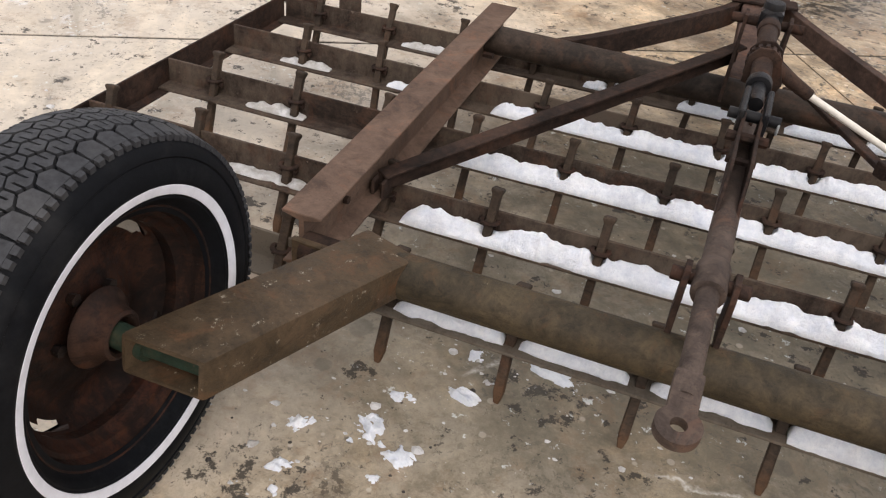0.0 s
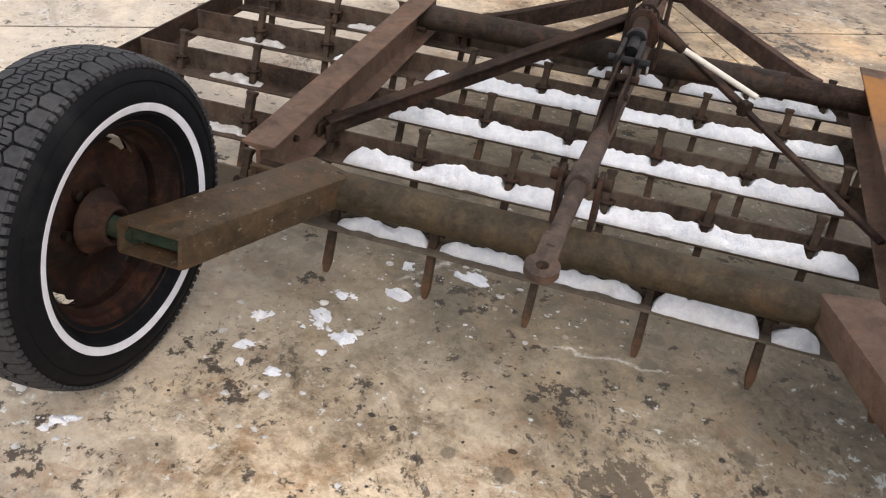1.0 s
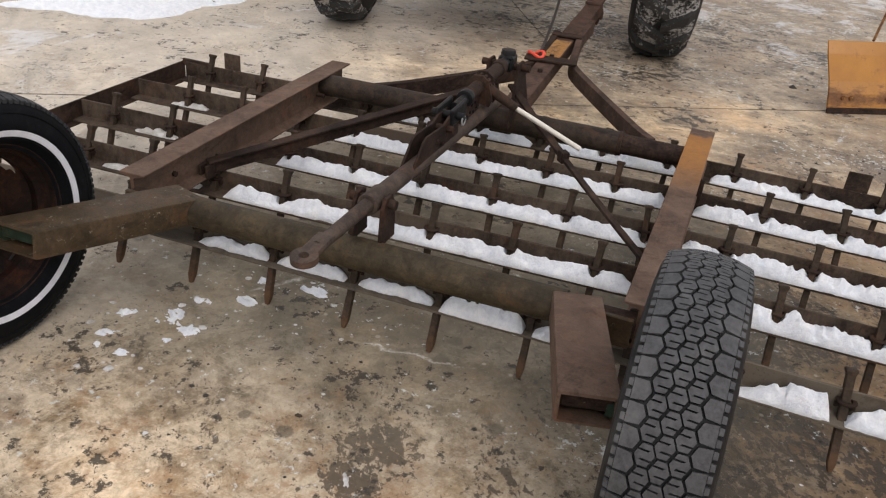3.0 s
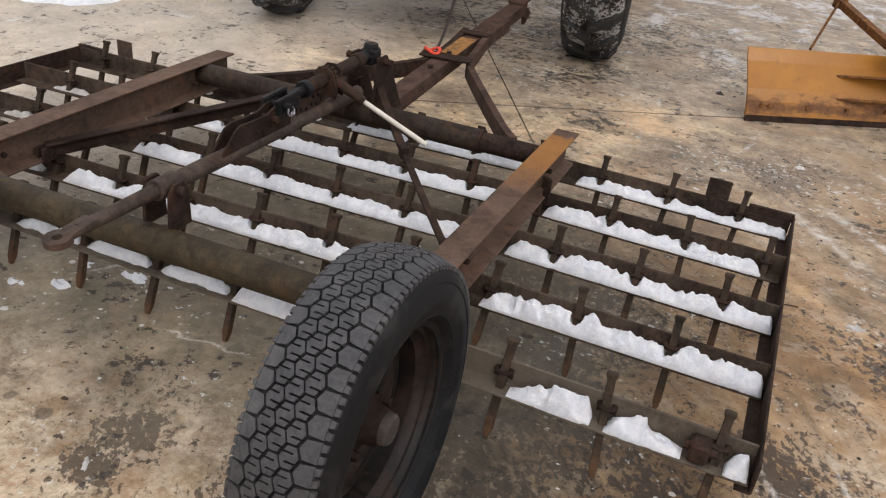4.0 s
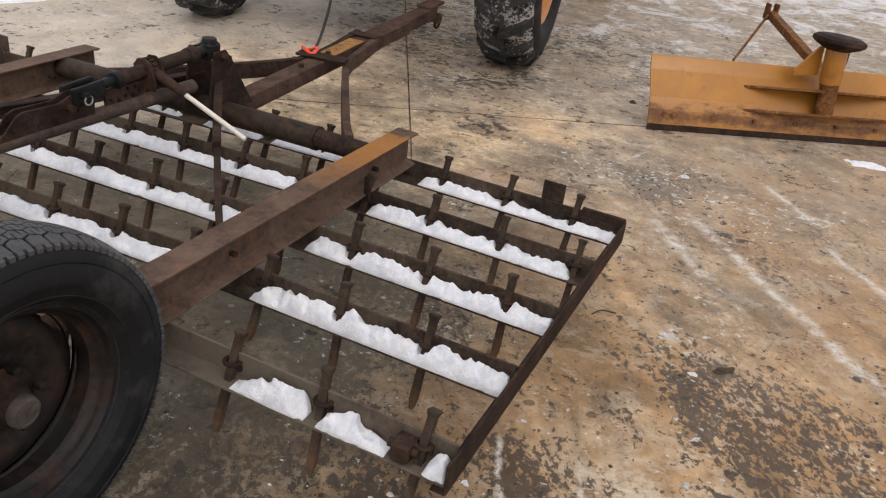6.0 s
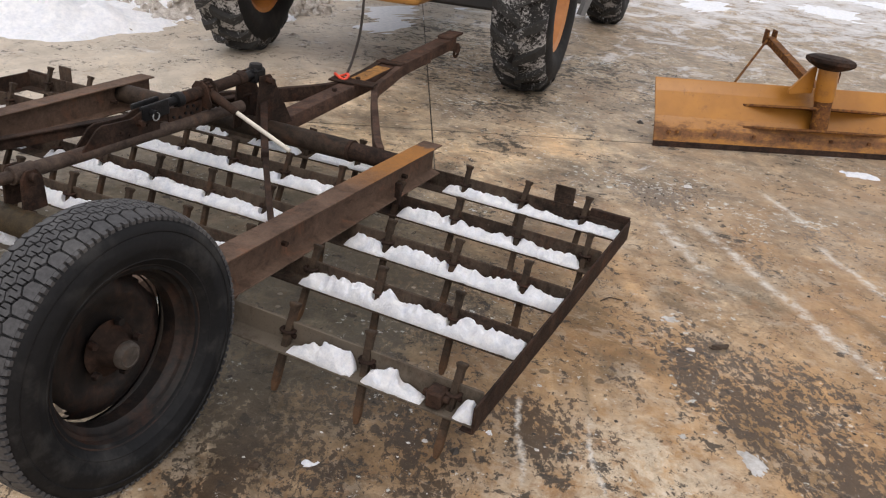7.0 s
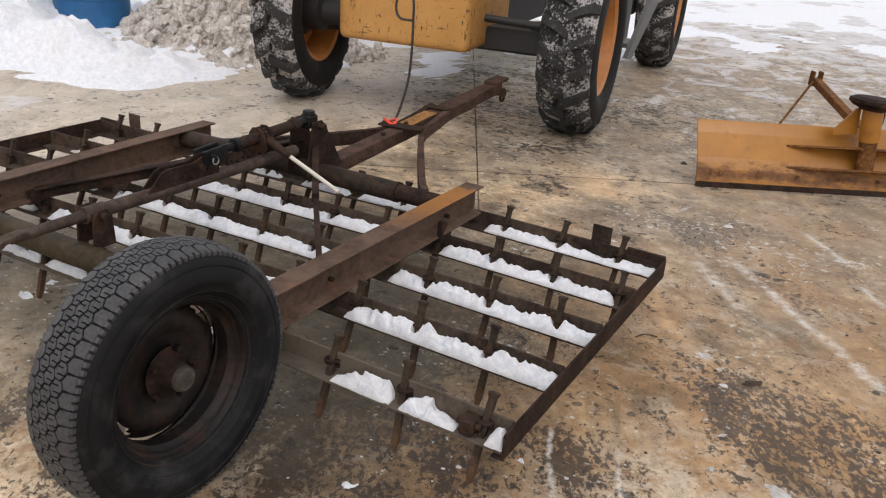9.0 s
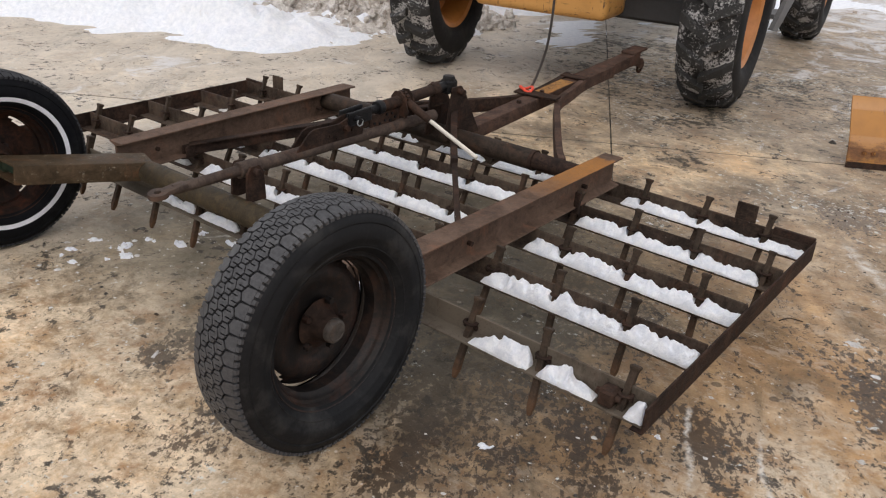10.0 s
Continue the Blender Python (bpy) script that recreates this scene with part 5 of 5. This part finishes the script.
def snow_field():
    """A low uneven sheet of snow with a ragged edge, heaped up at one side."""
    b = bmesh.new()
    edge = [(-9, 0.0), (-4.2, 1.15), (-3.1, 1.70), (-2.5, 1.65), (-2.05, 2.25), (-2.15, 3.1), (-2.0, 4.2), (-1.9, 5.6), (-2.3, 7.5), (-2.6, 9.4), (-3.0, 15)]

    def inside(x, y):
        best, sign = 1e9, -1
        for (ax, ay), (bx, by) in zip(edge, edge[1:]):
            dx, dy = bx - ax, by - ay
            t = max(0, min(1, ((x - ax) * dx + (y - ay) * dy) / (dx * dx + dy * dy)))
            d = math.hypot(x - ax - dx * t, y - ay - dy * t)
            if d < best:
                best, sign = d, 1 if dx * (y - ay) - dy * (x - ax) > 0 else -1
        return best * sign
    nx, ny = 160, 170
    xs = [-9 + 8 * i / nx for i in range(nx + 1)]
    ys = [0.0 + 12 * k / ny for k in range(ny + 1)]
    verts = {}
    for i, x in enumerate(xs):
        for k, y in enumerate(ys):
            d = inside(x, y) + 0.35 * noise.noise((x * 1.4, y * 1.4, 2)) + 0.22 * fbm(x * 4, y * 4, 7)
            hollow = 1 - math.exp(-((x + 3.72) / 0.55) ** 2 - ((y - 2.90) / 0.45) ** 2)
            lumps = fbm(x * 1.6, y * 1.6, 9, 4) * hollow - 0.15 * (1 - hollow)
            heap = 0.9 * math.exp(-((x + 4.68) / 0.78) ** 2 - ((y - 2.56) / 0.72) ** 2) + 0.10 * math.exp(-((x + 3.3) / 0.6) ** 2 - ((y - 2.0) / 0.35) ** 2)
            heap *= 0.25 + 0.75 * hollow
            z = -0.012 + min(0.060, d * 0.13) + 0.24 * max(0.0, min(1.0, d * 1.8)) * max(0.0, lumps + 0.1) + 0.05 * max(0.0, min(1.0, d * 3)) * (fbm(x * 7, y * 7, 6, 4) + 0.4) + heap * max(0.0, min(1.0, d * 2)) * (1 + 0.35 * noise.noise((x * 2, y * 2, 5)) + 0.45 * fbm(x * 5, y * 5, 1))
            if d > -0.3:
                verts[i, k] = b.verts.new((x, y, z))
    for i in range(nx):
        for k in range(ny):
            q = [verts.get(c) for c in ((i, k), (i + 1, k), (i + 1, k + 1), (i, k + 1))]
            if all(q):
                b.faces.new(q)
    # thin trodden snow beyond the machine
    shore = [(-2.4, 4.5), (-1.8, 4.75), (-1.2, 5.4), (-0.6, 6.6), (-0.2, 7.7), (0.6, 8.6), (1.6, 9.3), (3.0, 9.6), (6.0, 9.8)]
    cell = 0.075
    sheet_verts = {}
    for i in range(int(8.4 / cell)):
        x = -2.4 + i * cell
        base = np.interp(x, [p[0] for p in shore], [p[1] for p in shore])
        for k in range(int(12 / cell)):
            y = base - 1.8 + k * cell
            d = min(0.45, (y - base) * 0.12) - 0.10 + 0.62 * fbm(x * 1.3 + y * 0.5, y * 0.9 - x * 0.4, 4, 6) + 0.22 * noise.noise((x * 7, y * 5, 8))
            if d > -0.10:
                sheet_verts[i, k] = b.verts.new((x, y, -0.004 + 0.014 * max(0.0, min(1.0, (d + 0.05) * 3)) * (0.8 + 0.4 * noise.noise((x * 6, y * 6, 1)))))
    for i, k in list(sheet_verts):
        q = [sheet_verts.get(c) for c in ((i, k), (i + 1, k), (i + 1, k + 1), (i, k + 1))]
        if all(q):
            b.faces.new(q)
    ob = part("snow_field", b, FIELDSNOW, None, "", True)
    return tagged(ob, "trodden white snow heaped at the edge of the apron", "snow", kind="stuff")


def snow_pile():
    """A heap of dirty plowed lumps."""
    rg = random.Random(11)
    kinds = []
    for i in range(8):
        c = bmesh.new()
        bmesh.ops.create_icosphere(c, subdivisions=2, radius=1.0)
        for w in c.verts:
            w.co *= 1 + 0.6 * noise.noise(w.co * 1.3 + Vector((i * 7, 0, 0))) + 0.25 * noise.noise(w.co * 3 + Vector((0, i * 5, 0)))
        kinds.append(([w.co.copy() for w in c.verts], [[w.index for w in f.verts] for f in c.faces]))
        c.free()
    verts, faces = [], []
    for i in range(2300):
        u, v = rg.gauss(0, 0.55), rg.gauss(0, 0.55)
        top = 0.62 * math.exp(-(u / 0.8) ** 2 - (v / 0.75) ** 2) - 0.05
        r = rg.choice((0.014, 0.02, 0.024, 0.03, 0.04, 0.058))
        m = pose(-3.05 + u, 3.75 + v, top + rg.uniform(-0.05, 0.01), rg.uniform(0, 360), rg.uniform(0, 90), rg.uniform(0, 360)) @ Matrix.Diagonal((r, r * 0.9, r * 0.75, 1))
        co, fs = kinds[i % 8]
        n = len(verts)
        verts += [m @ w * U for w in co]
        faces += [[n + k for k in f] for f in fs]
    mesh = bpy.data.meshes.new("snow_pile")
    mesh.from_pydata(verts, [], faces)
    mesh.materials.append(DIRTYSNOW)
    b = bmesh.new()
    n = 40
    grid = [[b.verts.new((-3.05 + u, 3.75 + v, 0.60 * math.exp(-(u / 0.8) ** 2 - (v / 0.75) ** 2) - 0.07 + 0.05 * noise.noise((u * 5, v * 5, 3)))) for v in [1.5 * (2 * k / n - 1) for k in range(n + 1)]] for u in [1.5 * (2 * k / n - 1) for k in range(n + 1)]]
    for p, q in zip(grid, grid[1:]):
        for k in range(n):
            b.faces.new((p[k], q[k], q[k + 1], p[k + 1]))
    b.transform(Matrix.Diagonal((U, U, U, 1)))
    b.from_mesh(mesh)
    b.to_mesh(mesh)
    b.free()
    return tagged(new("snow_pile", mesh), "heap of dirty brownish plowed snow lumps", "snow", kind="stuff")


snow_field()
snow_pile()

# ---- blue drum in the snow ----
drum = tagged(new("steel_drum"), "blue painted steel drum standing in the snow bank", "drum")
DR = 0.29
part("drum_body", lathe([(0.0, 0.0), (0.0, DR), (0.30, DR), (0.31, DR + 0.010), (0.33, DR + 0.010), (0.34, DR), (0.58, DR), (0.59, DR + 0.010), (0.61, DR + 0.010), (0.62, DR), (0.88, DR), (0.88, 0.0)], 40), BLUE, drum, smooth=True)
part("drum_rim", lathe([(0.872, DR - 0.012), (0.872, DR + 0.006), (0.890, DR + 0.006), (0.890, DR - 0.012)], 40), BLUE, drum, smooth=True)
drum.matrix_basis = at(pose(-3.93, 3.08, 0.0, 0, -90, 0))

# ---- yellow tractor ----
tractor = tagged(new("tractor"), "yellow loader tractor with large snowy tyres seen from behind", "tractor")
TR = 0.535


def tractor_tyre():
    half = [(0.0, TR - 0.036), (0.09, TR - 0.041), (0.132, TR - 0.058), (0.154, TR - 0.095), (0.164, TR - 0.14), (0.160, TR - 0.19), (0.140, TR - 0.225), (0.124, 0.300), (0.116, 0.288)]
    return lathe([(-x, r) for x, r in reversed(half[1:])] + half, 56)


def tread_band():
    half = [(0.0, TR - 0.0345), (0.09, TR - 0.0395), (0.131, TR - 0.0560), (0.146, TR - 0.078)]
    return lathe([(-x, r) for x, r in reversed(half[1:])] + half, 56)


def lug_mesh():
    """One slanting bar of the tread, from the crown to the shoulder on the +x side."""
    b = bmesh.new()
    pts = [(-0.012, 0.0, TR), (0.05, 0.075, TR - 0.004), (0.11, 0.135, TR - 0.014), (0.147, 0.16, TR - 0.060)]
    rows = []
    for x, a, r in pts:
        half = 0.046 if x < 0.1 else 0.058
        rows.append([b.verts.new((x, rr * math.sin(a + s * half / 1.0), rr * math.cos(a + s * half / 1.0))) for s, rr in ((-1.25, r - 0.055), (-0.85, r), (0.85, r), (1.25, r - 0.055))])
    for p, q in zip(rows, rows[1:]):
        for k in range(3):
            b.faces.new((p[k], p[k + 1], q[k + 1], q[k]))
    b.faces.new(rows[0]), b.faces.new(rows[-1])
    return b


def tractor_rim():
    return lathe([(-0.112, 0.286), (-0.128, 0.300), (-0.116, 0.276), (-0.04, 0.255), (0.02, 0.250), (0.05, 0.255), (0.10, 0.264), (0.112, 0.276), (0.124, 0.302), (0.130, 0.300), (0.116, 0.272), (0.05, 0.248), (0.035, 0.20), (0.06, 0.13), (0.06, 0.0)], 48)


def tractor_hub():
    return lathe([(-0.30, 0.07), (-0.16, 0.08), (-0.14, 0.115), (-0.02, 0.12), (0.0, 0.15), (0.07, 0.15), (0.075, 0.0)], 32)


made = {}
for x, y, out in ((-0.085, 0.0, 1), (-1.80, -0.16, -1), (0.02, 2.72, 1), (-1.87, 2.72, -1)):
    w = new("wheel")
    w.parent = tractor
    steer = 5 if y < 1 and out < 0 else 0
    w.matrix_basis = at(pose(x, y, TR - 0.012, 0, 0, (0 if out > 0 else 180) + steer)) @ Matrix.Diagonal((0.88 if steer else 1.0, 1, 1, 1))
    for name, make, mat, label in (("tyre", tractor_tyre, WALLRUBBER, "black muddy tyre"), ("tread_band", tread_band, TRACTORRUBBER, "tread packed with grey snow"), ("rim", tractor_rim, RIMORANGE, "orange steel rim"), ("hub", tractor_hub, DARK, "dark steel hub")):
        if name in made:
            tagged(share(name, made[name], Matrix(), w), label)
        else:
            made[name] = part(name, make(), mat, w, label, True)
    for k in range(20):
        for side in (1, -1):
            a = math.tau * (k + (0.5 if side < 0 else 0)) / 20
            m = Matrix.Rotation(a, 4, "X") @ Matrix.Diagonal((side, 1, 1, 1))
            if "lug" not in made:
                made["lug"] = part("lug", lug_mesh(), LUG, w)
                made["lug"].matrix_basis = at(m)
            else:
                share("lug", made["lug"], m, w)

part("counterweight", bevelled(box(-1.44, -0.64, -0.42, 0.35, 0.425, 1.10), 0.05, 3), yellow_paint(), tractor, "scratched yellow rear body", True)
b = box(-1.38, -0.72, -0.30, 2.9, 0.44, 0.80, 0.02)
part("chassis", b, DARK, tractor)
# hood carried up unseen, added height to block sky light beneath the tractor
part("shading_hood", bevelled(box(-1.66, -0.60, 0.30, 2.6, 0.82, 1.75), 0.05, 2), bpy.data.materials["yellow_machine_paint"], tractor, smooth=True)
part("axle_beam", box(-2.0, -0.28, -0.10, 0.10, 0.41, 0.545, 0.015), DARK, tractor)
part("axle_beam", box(-2.0, -0.2, 2.62, 2.82, 0.41, 0.545, 0.015), DARK, tractor)
part("steering_rod", pole((-0.72, -0.14, 0.60), (-0.24, -0.12, 0.58), 0.022, n=14), DARK, tractor, smooth=True)
part("step_side", sheet([(0.0, 0.0), (0.10, -0.02), (0.62, 0.42), (0.62, 0.75), (0.50, 0.75), (0.42, 0.45)], 0.03, pose(0.02, 0.95, 0.30, 0, 0, 80)), DARKSTEP, tractor, "worn grey steel step")
part("step_tread", box(-0.24, 0.02, 1.0, 1.28, 0.36, 0.39, 0.004), DARKSTEP, tractor)
part("fender", box(-0.28, 0.02, 0.62, 0.95, 0.42, 1.0, 0.02), DARK, tractor)
tractor.matrix_basis = at(pose(0.3, 3.2, 0, 0, 0, 9.5))

# stiff latch wire with a looped grip, standing up from the tongue
rope("latch_wire", smooth_path([(-0.035, 1.650, 0.285), (-0.022, 1.675, 0.35), (-0.004, 1.695, 0.46), (0.004, 1.70, 0.58), (0.004, 1.70, 0.72), (0.000, 1.70, 0.80), (-0.030, 1.70, 0.835), (-0.075, 1.70, 0.815), (-0.085, 1.70, 0.755), (-0.060, 1.70, 0.720), (0.000, 1.70, 0.718)], 6), 0.0055, CABLE, harrow, "stiff dark wire with a looped grip")

# ---- orange grader blade ----
blade = tagged(new("grader_blade"), "worn orange tractor blade lying detached on the concrete", "plow blade")
PLOW = plow_paint()
POSTRUST = rusty("rusted_orange_paint", (0.045, 0.020, 0.011), (0.13, 0.056, 0.022), (0.24, 0.11, 0.032), (0.32, 0.15, 0.035), 3.5, fleckcut=0.60)
BL, BD = Vector((1.100, 2.610, 0)), Vector((0.848, 0.530, 0)).normalized()
BN = Vector((-BD.y, BD.x, 0))
FRAME = Matrix((BD, BN, Vector((0, 0, 1)))).transposed().to_4x4()
FRAME.translation = BL


def mouldboard():
    b = bmesh.new()
    prof = [(-0.006, 0.022), (0.010, 0.09), (0.035, 0.14), (0.065, 0.19), (0.100, 0.245), (0.128, 0.300)]
    back = [(y + 0.010, z) for y, z in reversed(prof)]
    ends = [[b.verts.new((x, y, z)) for y, z in prof + back] for x in (0.0, 1.75)]
    n = len(prof) * 2
    for k in range(n):
        b.faces.new((ends[0][k], ends[0][(k + 1) % n], ends[1][(k + 1) % n], ends[1][k]))
    b.faces.new(ends[0]), b.faces.new(ends[1][::-1])
    bevelled(b, 0.002)
    return b


part("mouldboard", mouldboard(), PLOW, blade, "", True)
part("cutting_edge", sheet([(0.0, 0.0), (1.75, 0.0), (1.75, 0.027), (0.0, 0.027)], 0.012, pose(0, -0.010, 0.0, -8, 0, 0)), RUST, blade, "rusty steel cutting edge")
for x in (0.07, 0.11, 0.30, 0.50, 0.70, 0.90, 1.10):
    part("bolt", pole((x, -0.004, 0.072), (x, 0.010, 0.070), 0.010, 0.007, n=10), POSTRUST, blade, smooth=True)
for z, y, front in ((0.205, 0.082, 0.118), (0.112, 0.026, 0.088)):
    part("rib", sheet([(0.43, 0.0), (0.53, -front * 0.45), (0.68, -front), (0.92, -front), (1.10, -front * 0.5), (1.22, 0.0)], 0.011, pose(0, y, z, -107, 0, 0)), POSTRUST, blade, "rusty stiffening rib")
part("post", pole((0.806, -0.014, 0.128), (0.772, -0.006, 0.452), 0.0405, n=24), POSTRUST, blade, "rusty round pivot post", True)
part("post_sleeve", pole((0.791, -0.010, 0.275), (0.773, -0.006, 0.445), 0.0460, n=24, bevel=0.003), PLOW, blade, "orange painted sleeve", True)
part("sleeve_tab", box(0.818, 0.836, -0.016, 0.010, 0.36, 0.415, 0.003), POSTRUST, blade)
part("gusset", sheet([(0.635, 0.285), (0.750, 0.295), (0.742, 0.425), (0.722, 0.418), (0.635, 0.305)], 0.016, pose(0, 0.045, 0, 0, 0, 0)), PLOW, blade)
part("post_cap", lathe([(-0.030, 0.0), (-0.030, 0.052), (-0.012, 0.094), (0.004, 0.114), (0.020, 0.112), (0.030, 0.086), (0.034, 0.0)], 11), RUST, blade, "rusty flared cap", False).matrix_basis = at(pose(0.772, -0.006, 0.452, 0, -90, 0) @ pose(0, 0, 0, 0, 3, 2))
part("hitch_arm", tube_box((0.90, 0.12, 0.235), (0.951, 0.967, 0.375), 0.045, 0.040), POSTRUST, blade)
for dx in (-0.024, 0.024):
    part("hitch_ear", box(0.951 + dx - 0.006, 0.951 + dx + 0.006, 0.945, 0.995, 0.350, 0.430, 0.003), POSTRUST, blade)
part("hitch_bridge", box(0.921, 0.981, 0.945, 0.995, 0.345, 0.362, 0.003), POSTRUST, blade)
part("stay_rod", pole((0.654, 0.657, 0.181), (0.945, 0.967, 0.385), 0.007, n=10), POSTRUST, blade, smooth=True)
blade.matrix_basis = at(FRAME)
